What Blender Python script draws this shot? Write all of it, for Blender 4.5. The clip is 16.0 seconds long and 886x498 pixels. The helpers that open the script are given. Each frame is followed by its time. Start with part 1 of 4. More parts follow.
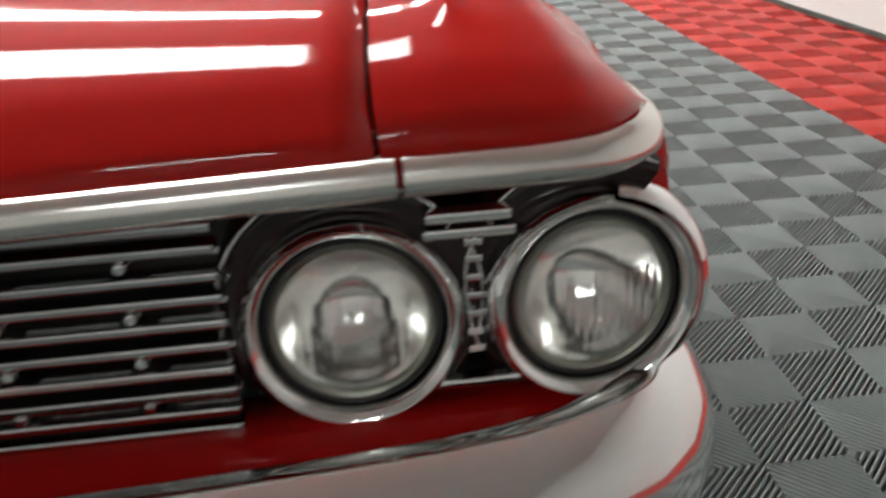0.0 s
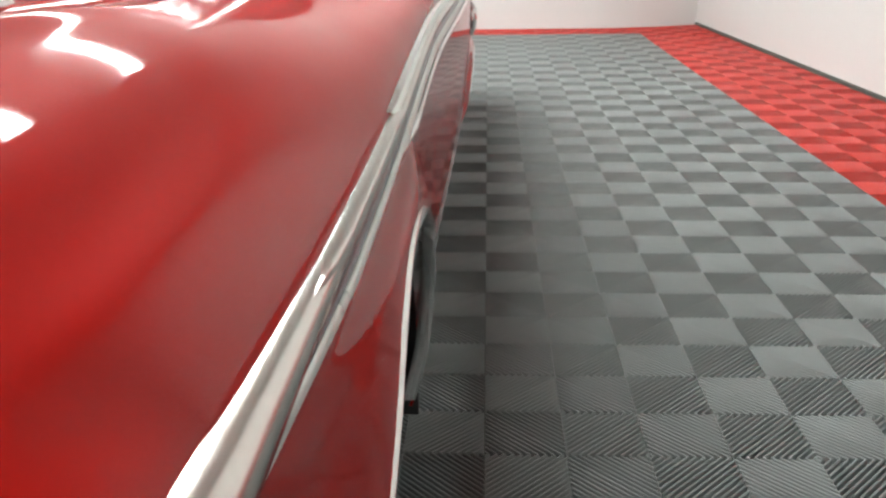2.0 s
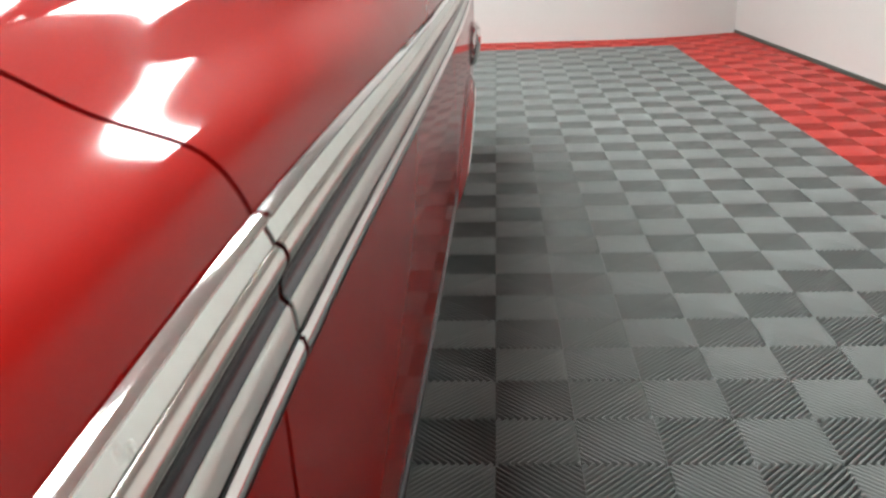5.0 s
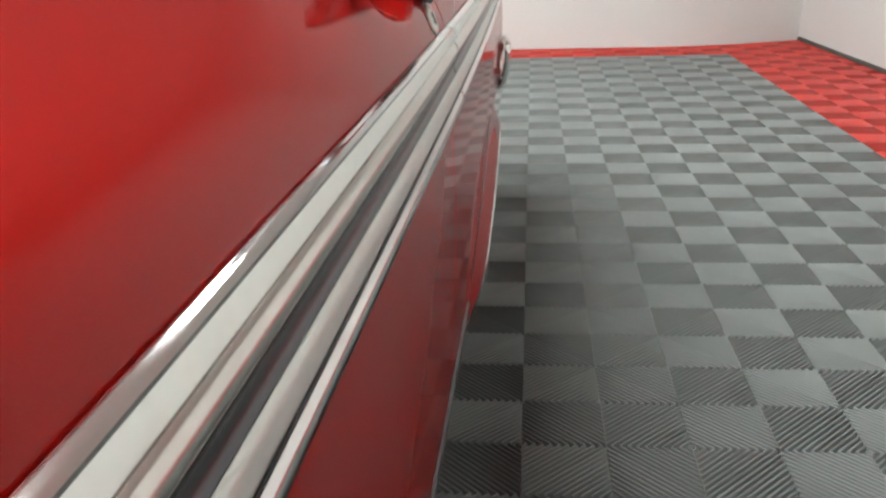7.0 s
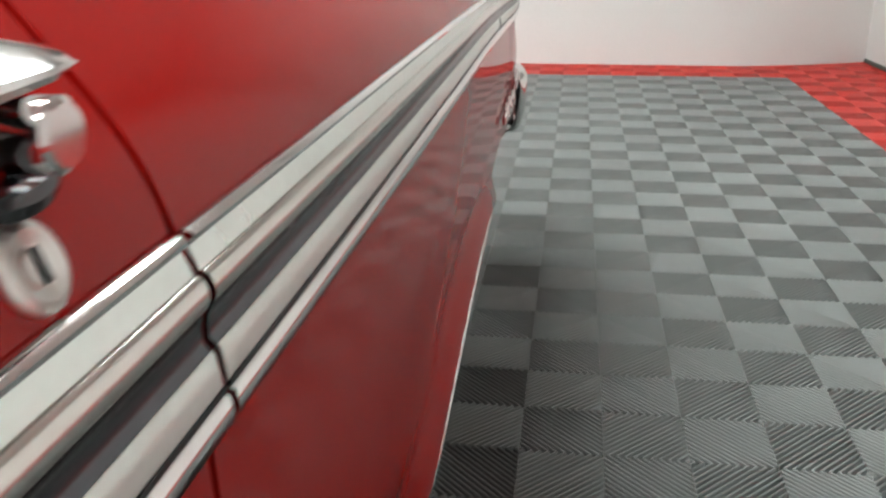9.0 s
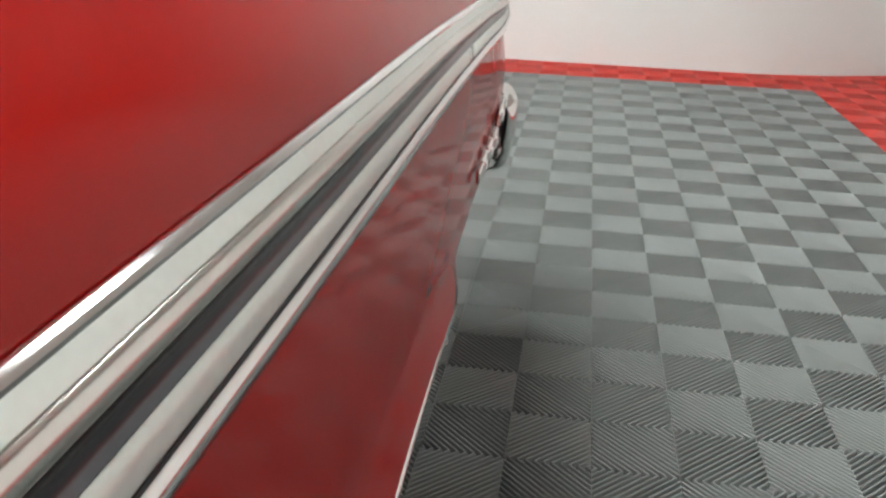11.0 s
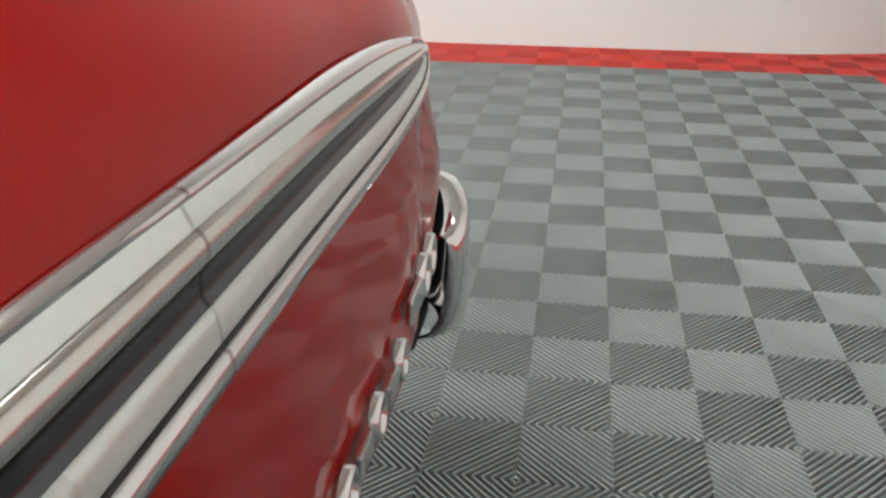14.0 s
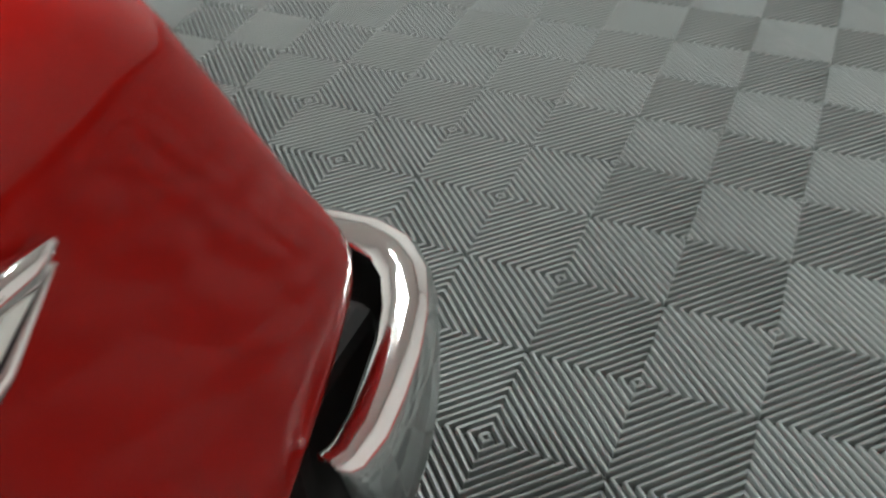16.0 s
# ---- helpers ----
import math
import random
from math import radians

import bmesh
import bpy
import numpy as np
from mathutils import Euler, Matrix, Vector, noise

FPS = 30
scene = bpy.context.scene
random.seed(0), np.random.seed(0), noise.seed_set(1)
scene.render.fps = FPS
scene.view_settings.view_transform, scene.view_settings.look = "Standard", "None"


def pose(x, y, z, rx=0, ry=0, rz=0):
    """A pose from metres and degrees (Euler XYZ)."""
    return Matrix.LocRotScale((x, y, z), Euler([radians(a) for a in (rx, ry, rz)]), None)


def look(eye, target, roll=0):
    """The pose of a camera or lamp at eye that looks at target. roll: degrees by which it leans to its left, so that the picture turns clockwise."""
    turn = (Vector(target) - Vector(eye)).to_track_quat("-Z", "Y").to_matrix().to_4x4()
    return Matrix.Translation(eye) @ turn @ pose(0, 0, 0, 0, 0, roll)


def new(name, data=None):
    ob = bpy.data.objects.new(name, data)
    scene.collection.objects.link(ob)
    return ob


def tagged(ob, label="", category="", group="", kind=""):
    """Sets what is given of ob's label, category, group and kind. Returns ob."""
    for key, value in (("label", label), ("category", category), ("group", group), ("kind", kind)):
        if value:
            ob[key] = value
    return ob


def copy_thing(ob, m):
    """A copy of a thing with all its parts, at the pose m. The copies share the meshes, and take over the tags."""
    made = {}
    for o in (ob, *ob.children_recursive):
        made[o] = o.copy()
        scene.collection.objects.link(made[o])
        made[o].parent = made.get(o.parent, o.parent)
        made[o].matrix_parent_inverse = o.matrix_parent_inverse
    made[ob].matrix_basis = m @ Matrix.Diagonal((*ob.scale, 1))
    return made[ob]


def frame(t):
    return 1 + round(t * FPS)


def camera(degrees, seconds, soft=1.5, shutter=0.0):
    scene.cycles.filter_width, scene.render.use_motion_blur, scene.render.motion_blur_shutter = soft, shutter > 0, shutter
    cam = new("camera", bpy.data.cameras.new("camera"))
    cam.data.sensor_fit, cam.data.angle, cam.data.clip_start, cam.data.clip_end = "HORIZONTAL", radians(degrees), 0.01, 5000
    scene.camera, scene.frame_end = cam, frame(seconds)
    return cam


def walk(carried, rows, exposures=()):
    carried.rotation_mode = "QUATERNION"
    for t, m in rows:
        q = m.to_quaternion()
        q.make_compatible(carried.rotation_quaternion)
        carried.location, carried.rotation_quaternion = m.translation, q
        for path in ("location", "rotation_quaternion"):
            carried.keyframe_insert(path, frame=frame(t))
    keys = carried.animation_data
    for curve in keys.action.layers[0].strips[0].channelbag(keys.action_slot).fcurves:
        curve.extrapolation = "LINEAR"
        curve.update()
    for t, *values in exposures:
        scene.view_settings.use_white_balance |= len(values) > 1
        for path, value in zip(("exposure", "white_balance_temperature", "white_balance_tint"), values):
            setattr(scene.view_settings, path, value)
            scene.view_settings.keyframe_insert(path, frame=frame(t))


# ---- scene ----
cam = camera(54.2, 16.0, soft=2.5, shutter=0.4)
PATH = [
    (0, (-0.488, -5.624, 1.027), (-0.330, -3.820, 0.178), -3.10),
    (0.5, (-0.348, -5.498, 1.010), (-0.239, -3.660, 0.229), -2.70),
    (1, (-0.283, -5.308, 0.982), (-0.161, -3.461, 0.225), -1.73),
    (1.5, (-0.216, -5.132, 0.979), (-0.166, -3.281, 0.224), -0.30),
    (2, (-0.161, -5.124, 0.993), (-0.263, -3.252, 0.298), -0.88),
    (2.5, (-0.128, -4.941, 0.999), (-0.301, -3.068, 0.319), -1.82),
    (3, (-0.153, -4.672, 0.977), (-0.277, -2.796, 0.295), -1.80),
    (3.5, (-0.151, -4.460, 0.993), (-0.269, -2.587, 0.299), -2.23),
    (6, (-0.148, -3.550, 0.962), (-0.324, -1.680, 0.275), -1.81),
    (6.5, (-0.140, -3.355, 0.975), (-0.372, -1.501, 0.261), -0.89),
    (7, (-0.148, -3.127, 0.962), (-0.351, -1.263, 0.264), -1.91),
    (7.5, (-0.139, -2.909, 0.963), (-0.337, -1.050, 0.252), -1.28),
    (8, (-0.100, -2.791, 0.971), (-0.358, -0.932, 0.280), -1.17),
    (8.5, (-0.079, -2.646, 0.976), (-0.383, -0.793, 0.286), -0.72),
    (9, (-0.088, -2.465, 0.972), (-0.371, -0.613, 0.273), -0.62),
    (11.5, (-0.092, -1.772, 0.983), (-0.365, 0.064, 0.238), 2.30),
    (12, (-0.070, -1.657, 0.976), (-0.373, 0.182, 0.252), 0.53),
    (12.5, (-0.045, -1.547, 0.979), (-0.385, 0.290, 0.264), -0.28),
    (13, (-0.073, -1.288, 0.968), (-0.378, 0.544, 0.225), -0.66),
    (13.5, (-0.108, -1.035, 0.963), (-0.358, 0.781, 0.163), 1.03),
    (14, (-0.103, -0.855, 0.958), (-0.387, 0.948, 0.139), 0.11),
    (14.5, (-0.054, -0.752, 0.971), (-0.459, 1.014, 0.122), -2.30),
    (15, (-0.050, -0.548, 0.979), (-0.502, 1.128, -0.015), -2.36),
    (15.5, (-0.076, -0.322, 0.965), (-0.552, 1.213, -0.226), -2.05),
    (16, (-0.059, -0.150, 0.960), (-0.717, 1.194, -0.367), -3.87),
]
walk(cam, [(t, look(eye, target, roll)) for t, eye, target, roll in PATH], exposures=((0.0, 0.16), (0.5, 0.22), (1.2, 0.24), (2.5, 0.08), (4.0, 0.0), (9.0, -0.05), (13.5, -0.05), (16.0, -0.32)))

# ---- world and light ----
world = bpy.data.worlds.new("world")
scene.world = world
world.use_nodes = True
world.node_tree.nodes["Background"].inputs[0].default_value = (0.9, 0.95, 1.0, 1)
world.node_tree.nodes["Background"].inputs[1].default_value = 0.05


# ---- materials ----
def nodes_of(name):
    m = bpy.data.materials.new(name)
    m.use_nodes = True
    nt = m.node_tree
    return m, nt, nt.nodes["Principled BSDF"]


def add(nt, kind, **sockets):
    n = nt.nodes.new(kind)
    for k, v in sockets.items():
        n.inputs[k].default_value = v
    return n


def surface(name, colour, rough=0.5, metal=0.0, coat=0.0, vary=0.12, scale=6.0, fine=60.0, bump=0.0, rough_vary=0.1, coat_rough=0.03, per_object=0.0, base_gloss=0.5, smudge=0.0, coat_ior=1.5):
    """A plain surface with stains at one scale, grain at another and a little relief."""
    m, nt, p = nodes_of(name)
    co = nt.nodes.new("ShaderNodeTexCoord")
    geo = nt.nodes.new("ShaderNodeNewGeometry")
    big = add(nt, "ShaderNodeTexNoise", Scale=scale, Detail=5.0, Roughness=0.6)
    small = add(nt, "ShaderNodeTexNoise", Scale=fine, Detail=3.0)
    nt.links.new(geo.outputs["Position"], big.inputs["Vector"])
    nt.links.new(geo.outputs["Position"], small.inputs["Vector"])
    mixed = add(nt, "ShaderNodeMath")
    mixed.operation = "ADD"
    nt.links.new(big.outputs["Fac"], mixed.inputs[0])
    nt.links.new(small.outputs["Fac"], mixed.inputs[1])
    span = nt.nodes.new("ShaderNodeMapRange")
    span.inputs["From Min"].default_value, span.inputs["From Max"].default_value = 0.6, 1.4
    span.inputs["To Min"].default_value, span.inputs["To Max"].default_value = 1 - vary, 1 + vary
    nt.links.new(mixed.outputs[0], span.inputs["Value"])
    value = span.outputs["Result"]
    if per_object:
        info = nt.nodes.new("ShaderNodeObjectInfo")
        r2 = nt.nodes.new("ShaderNodeMapRange")
        r2.inputs["To Min"].default_value, r2.inputs["To Max"].default_value = 1 - per_object, 1 + per_object
        nt.links.new(info.outputs["Random"], r2.inputs["Value"])
        mul = nt.nodes.new("ShaderNodeMath")
        mul.operation = "MULTIPLY"
        nt.links.new(value, mul.inputs[0])
        nt.links.new(r2.outputs["Result"], mul.inputs[1])
        value = mul.outputs[0]
    if smudge:
        cloud = add(nt, "ShaderNodeTexNoise", Scale=3.4, Detail=7.0, Roughness=0.6, Distortion=0.2)
        nt.links.new(geo.outputs["Position"], cloud.inputs["Vector"])
        patch = nt.nodes.new("ShaderNodeMapRange")
        patch.inputs["From Min"].default_value, patch.inputs["From Max"].default_value = 0.45, 0.80
        patch.inputs["To Min"].default_value, patch.inputs["To Max"].default_value = 1.0, 1.0 + smudge
        nt.links.new(cloud.outputs["Fac"], patch.inputs["Value"])
        dusty = nt.nodes.new("ShaderNodeMath")
        dusty.operation = "MULTIPLY"
        nt.links.new(value, dusty.inputs[0])
        nt.links.new(patch.outputs["Result"], dusty.inputs[1])
        value = dusty.outputs[0]
    tint = nt.nodes.new("ShaderNodeVectorMath")
    tint.operation = "SCALE"
    tint.inputs[0].default_value = colour
    nt.links.new(value, tint.inputs["Scale"])
    nt.links.new(tint.outputs["Vector"], p.inputs["Base Color"])
    rr = nt.nodes.new("ShaderNodeMapRange")
    rr.inputs["From Min"].default_value, rr.inputs["From Max"].default_value = 0.3, 0.7
    rr.inputs["To Min"].default_value, rr.inputs["To Max"].default_value = max(0.0, rough * (1 - rough_vary)), min(1, rough * (1 + rough_vary))
    nt.links.new(big.outputs["Fac"], rr.inputs["Value"])
    nt.links.new(rr.outputs["Result"], p.inputs["Roughness"])
    p.inputs["Metallic"].default_value = metal
    p.inputs["Coat Weight"].default_value = coat
    p.inputs["Specular IOR Level"].default_value = base_gloss
    p.inputs["Coat Roughness"].default_value = coat_rough
    p.inputs["Coat IOR"].default_value = coat_ior
    if bump:
        b = add(nt, "ShaderNodeBump", Strength=bump, Distance=0.002)
        nt.links.new(small.outputs["Fac"], b.inputs["Height"])
        nt.links.new(b.outputs["Normal"], p.inputs["Normal"])
    return m


PAINT = surface("red_paint", (0.385, 0.0064, 0.0042), 0.5, coat=0.7, vary=0.04, scale=3.0, fine=900.0, coat_rough=0.055, base_gloss=0.02, coat_ior=1.39)
CHROME = surface("chrome", (0.80, 0.80, 0.79), 0.09, 1.0, vary=0.03, scale=12.0, fine=200.0, rough_vary=0.5)
SATIN = surface("satin_trim", (0.78, 0.78, 0.75), 0.32, 1.0, vary=0.05, scale=9.0, fine=240.0)
# chrome with its base darkened; in the cove this paints the mirrored floor
COVE = surface("darkened_chrome", (0.11, 0.115, 0.125), 0.25, 1.0, vary=0.1, scale=7.0)
BLACK = surface("black_enamel", (0.012, 0.011, 0.011), 0.3, vary=0.2, scale=10.0)
RUBBER = surface("rubber", (0.022, 0.022, 0.022), 0.7, vary=0.2, scale=12.0, bump=0.2)
# near-black; also colours the box that fills the shaded bumper gap
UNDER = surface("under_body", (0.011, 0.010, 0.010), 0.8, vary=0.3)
WALL = surface("white_wall_paint", (0.80, 0.79, 0.775), 0.75, vary=0.03, scale=1.2, fine=90.0, bump=0.12)
CEIL = surface("ceiling_paint", (0.74, 0.74, 0.72), 0.85, vary=0.05)
SKIRT = surface("wall_foot_strip", (0.07, 0.08, 0.07), 0.6, vary=0.2)
GREY = surface("grey_plastic", (0.205, 0.222, 0.219), 0.30, vary=0.04, scale=2.2, fine=120.0, bump=0.1, per_object=0.03, smudge=0.03, rough_vary=0.04)
RED = surface("red_plastic", (0.55, 0.033, 0.022), 0.36, vary=0.10, scale=2.2, fine=120.0, bump=0.1, per_object=0.04)
SUB = surface("sub_floor", (0.016, 0.016, 0.015), 0.9, vary=0.3)


def glass_material(name, colour=(1, 1, 1, 1), rough=0.0):
    m, nt, p = nodes_of(name)
    p.inputs["Base Color"].default_value = colour
    p.inputs["Roughness"].default_value = rough
    p.inputs["Transmission Weight"].default_value = 1.0
    p.inputs["IOR"].default_value = 1.45
    return m


GLASS = glass_material("clear_glass")
TINTED = glass_material("window_glass", (0.5, 0.55, 0.52, 1))


def glowing(name, colour, strength):
    m, nt, p = nodes_of(name)
    p.inputs["Base Color"].default_value = (0.8, 0.8, 0.8, 1)
    p.inputs["Emission Color"].default_value = (*colour, 1)
    p.inputs["Emission Strength"].default_value = strength
    return m


LAMP_GLOW = glowing("lamp_diffuser", (0.95, 1.0, 0.97), 37.0)


# ---- mesh helpers ----
def mesh(name, verts, faces, material, smooth=False):
    me = bpy.data.meshes.new(name)
    me.from_pydata([tuple(v) for v in verts], [], faces)
    me.materials.append(material)
    if smooth:
        me.shade_smooth()
    me.update()
    return me


def part(name, data, parent=None, label=""):
    ob = new(name, data)
    if parent is not None:
        ob.parent = parent
    return tagged(ob, label=label)


def thing(name, label, category, group="", kind="", at=(0, 0, 0)):
    ob = new(name)
    ob.location = at
    ob.empty_display_size = 0.1
    bpy.context.view_layer.update()
    return tagged(ob, label=label, category=category, group=group, kind=kind)


def grid_mesh(name, rows, material, smooth=True, closed=False, flip=False, thick=0.0):
    """A sheet through rows of points, all rows of one length."""
    n, k = len(rows), len(rows[0])
    verts = [p for r in rows for p in r]
    faces = []
    for a in range(n - 1):
        for b in range(k if closed else k - 1):
            c = (b + 1) % k
            f = (a * k + b, a * k + c, (a + 1) * k + c, (a + 1) * k + b)
            faces.append(f[::-1] if flip else f)
    me = mesh(name, verts, faces, material, smooth)
    if thick:
        solid(me, thick)
    return me


def solid(me, thick):
    """Gives a sheet a thickness, inwards."""
    bm = bmesh.new()
    bm.from_mesh(me)
    bmesh.ops.recalc_face_normals(bm, faces=bm.faces)
    bmesh.ops.solidify(bm, geom=bm.faces[:], thickness=thick)
    bm.to_mesh(me)
    bm.free()


def box(name, lo, hi, material, bevel=0.0):
    bm = bmesh.new()
    bmesh.ops.create_cube(bm, size=1.0)
    for v in bm.verts:
        v.co = Vector([lo[i] + (v.co[i] + 0.5) * (hi[i] - lo[i]) for i in range(3)])
    if bevel:
        bmesh.ops.bevel(bm, geom=bm.edges[:], offset=bevel, segments=2, affect="EDGES", profile=0.5)
    me = bpy.data.meshes.new(name)
    bm.to_mesh(me)
    bm.free()
    me.materials.append(material)
    return me


def lathe(name, profile, material, axis="y", steps=48, smooth=True):
    """Turns (radius, depth) pairs round an axis through the origin."""
    rows = []
    for s in range(steps):
        a = 2 * math.pi * s / steps
        row = []
        for r, d in profile:
            c, e = r * math.cos(a), r * math.sin(a)
            row.append({"y": (c, d, e), "x": (d, c, e), "z": (c, e, d)}[axis])
        rows.append(row)
    rows.append(rows[0])
    me = grid_mesh(name, rows, material, smooth)
    bm = bmesh.new()
    bm.from_mesh(me)
    bmesh.ops.remove_doubles(bm, verts=bm.verts, dist=1e-6)
    bmesh.ops.recalc_face_normals(bm, faces=bm.faces)
    bm.to_mesh(me)
    bm.free()
    if smooth:
        me.set_sharp_from_angle(angle=radians(40))
    return me


def tube(name, points, radius, material, steps=10, flat=1.0):
    """A round bar through points; flat squeezes it upright."""
    pts = [Vector(p) for p in points]
    rows = []
    for i, p in enumerate(pts):
        d = (pts[min(i + 1, len(pts) - 1)] - pts[max(i - 1, 0)]).normalized()
        side = d.cross(Vector((0, 0, 1)))
        side = side.normalized() if side.length > 1e-3 else Vector((1, 0, 0))
        up = side.cross(d).normalized()
        r = radius[i] if isinstance(radius, (list, tuple)) else radius
        rows.append([p + side * (r * math.cos(2 * math.pi * s / steps)) + up * (flat * r * math.sin(2 * math.pi * s / steps)) for s in range(steps)])
    me = grid_mesh(name, rows, material, True, closed=True)
    bm = bmesh.new()
    bm.from_mesh(me)
    bmesh.ops.holes_fill(bm, edges=bm.edges[:], sides=0)
    bmesh.ops.recalc_face_normals(bm, faces=bm.faces)
    bm.to_mesh(me)
    bm.free()
    me.set_sharp_from_angle(angle=radians(50))
    return me


def smooth_at(keys, y):
    """Cubic (Catmull-Rom on uneven keys) through (y, value) pairs; values may be tuples."""
    ys = [k[0] for k in keys]
    vs = [np.array(k[1], float) for k in keys]
    if y <= ys[0]:
        return vs[0]
    if y >= ys[-1]:
        return vs[-1]
    i = max(j for j in range(len(ys) - 1) if ys[j] <= y)
    h = ys[i + 1] - ys[i]
    t = (y - ys[i]) / h

    def slope(j):
        if j == 0:
            return (vs[1] - vs[0]) / (ys[1] - ys[0])
        if j == len(ys) - 1:
            return (vs[-1] - vs[-2]) / (ys[-1] - ys[-2])
        a, b = (vs[j] - vs[j - 1]) / (ys[j] - ys[j - 1]), (vs[j + 1] - vs[j]) / (ys[j + 1] - ys[j])
        w0, w1 = ys[j + 1] - ys[j], ys[j] - ys[j - 1]
        return (a * w0 + b * w1) / (w0 + w1)

    m0, m1 = slope(i) * h, slope(i + 1) * h
    return (2 * t**3 - 3 * t**2 + 1) * vs[i] + (t**3 - 2 * t**2 + t) * m0 + (-2 * t**3 + 3 * t**2) * vs[i + 1] + (t**3 - t**2) * m1


# ---- the room ----
Q = 0.165                       # one ribbed square; a tile is two by two
EDGE_X, EDGE_Y = 8 * Q, 22 * Q  # where the grey field ends
LEFT_X, BACK_Y, CEIL_Z = -5.2, -11.0, 3.6
WALL_Y = 4.16
EAST_A, CORNER, BEND = (2.535, BACK_Y), (2.03, 4.40), (0.95, 4.12)


def wall(name, a, b, label, thick=0.15):
    """An upright wall from a to b in plan, its room side to the left of the way from a to b."""
    a, b = Vector((*a, 0)), Vector((*b, 0))
    out = (b - a).normalized().cross(Vector((0, 0, 1))) * thick
    low, high = Vector((0, 0, -0.05)), Vector((0, 0, CEIL_Z))
    v = [a + low, b + low, b + out + low, a + out + low, a + high, b + high, b + out + high, a + out + high]
    f = [(0, 1, 5, 4), (1, 2, 6, 5), (2, 3, 7, 6), (3, 0, 4, 7), (0, 3, 2, 1), (4, 5, 6, 7)]
    return tagged(new(name, mesh(name, v, f, WALL)), label=label, category="wall", kind="structure")


wall("wall_east", EAST_A, CORNER, "plain white painted garage side wall")
wall("wall_north", BEND, (LEFT_X, WALL_Y), "plain white painted end wall above red tiles")


def soft_corner():
    """The end wall's last metre, which bends gently back to the corner."""
    rows = []
    for i in range(17):
        u = i / 16
        x, y = BEND[0] + (CORNER[0] - BEND[0]) * u, BEND[1] + (CORNER[1] - BEND[1]) * u ** 1.7
        rows.append([(x, y, z) for z in (-0.05, 1.2, 2.4, CEIL_Z)])
    me = grid_mesh("wall_corner", rows, WALL, True, thick=-0.12)
    me.set_sharp_from_angle(angle=radians(40))
    return me


tagged(new("wall_corner", soft_corner()), label="white painted wall bending gently back to the corner", category="wall", kind="structure")
wall("wall_west", (LEFT_X, WALL_Y), (LEFT_X, BACK_Y), "plain white painted garage side wall")
wall("wall_south", (LEFT_X, BACK_Y), EAST_A, "plain white painted garage end wall")
tagged(new("ceiling", box("ceiling", (LEFT_X - 0.1, BACK_Y - 0.1, CEIL_Z), (EAST_A[0] + 0.1, 4.6, CEIL_Z + 0.1), CEIL)), label="plain white painted garage ceiling", category="ceiling", kind="structure")


def wall_foot_strip():
    """A low dark strip before the foot of the side wall."""
    a, b = Vector((*EAST_A, 0)), Vector((*CORNER, 0))
    d = (b - a).normalized()
    inward = Vector((-d.y, d.x, 0))
    rows = [[p + inward * o + Vector((0, 0, z)) for o, z in ((-0.002, 0.026), (0.009, 0.026), (0.014, 0.021), (0.014, 0.0))] for p in (a, b - d * 0.02)]
    return grid_mesh("baseboard", rows, SKIRT, False, thick=0.006)


tagged(new("baseboard", wall_foot_strip()), label="dark grey strip along the wall foot", category="baseboard", kind="structure")


def ceiling_lamp(x, y, length=2.2, width=0.6):
    t = thing("ceiling_lamp", "long white ceiling light with a glowing diffuser", "lamp", group="lights on the ceiling", at=(x, y, CEIL_Z))
    hz = -0.07
    part("housing", box("housing", (-length / 2, -width / 2, hz + 0.012), (length / 2, width / 2, -0.002), CEIL, 0.006), t)
    part("diffuser", box("diffuser", (-length / 2 + 0.02, -width / 2 + 0.015, hz), (length / 2 - 0.02, width / 2 - 0.015, hz + 0.0115), LAMP_GLOW), t, "glowing white diffuser")
    return t


first_lamp = ceiling_lamp(-1.6, -3.6)
for ly in (-1.0, 1.6):
    copy_thing(first_lamp, pose(-1.6, ly, CEIL_Z))
# made-up small lamp, out of view, to brighten headlamps and front bumper
ceiling_lamp(-0.9, -9.3, 1.2, 0.3)


# ---- the car: front at y = -5.1, rear at y = 0.27, near side at x = -0.26 ----
CX = -1.26
car = thing("car", "glossy red vintage sedan with chrome trim parked on ribbed floor tiles", "car", at=(CX, -2.4, 0.0))
OFF = Vector((CX, -2.4, 0.0))


def car_part(name, me, parent=None, label="", mirror=False, sides=(1,)):
    """Meshes are written in the room's metres; here they move under the car. mirror also adds the far side's twin."""
    made = []
    if parent is None:
        me.transform(Matrix.Translation(-OFF))
        made.append(part(name, me, car, label))
    else:
        me.transform(Matrix.Translation(-OFF))
        made.append(part(name, me, parent, label))
    if mirror:
        twin = me.copy()
        twin.transform(Matrix.Scale(-1, 4, (1, 0, 0)))
        twin.flip_normals()
        made.append(part(name, twin, parent or car, label))
    return made


# height of the molding's ridge along the side
RIDGE = [(-5.0, 0.812), (-4.6, 0.797), (-4.3, 0.797), (-3.9, 0.811), (-3.6, 0.8225), (-2.9, 0.827), (-2.2, 0.829), (-1.5, 0.831), (-0.9, 0.825), (-0.4, 0.809), (0.0, 0.793), (0.3, 0.782)]
# x of the side panel behind the molding
SIDE = [(-5.0, -0.257), (-4.75, -0.259), (-4.3, -0.262), (-3.6, -0.2645), (-2.9, -0.2512), (-2.2, -0.242), (-1.5, -0.2407), (-0.9, -0.2479), (-0.4, -0.2555), (0.0, -0.2605), (0.1, -0.270), (0.3, -0.30)]
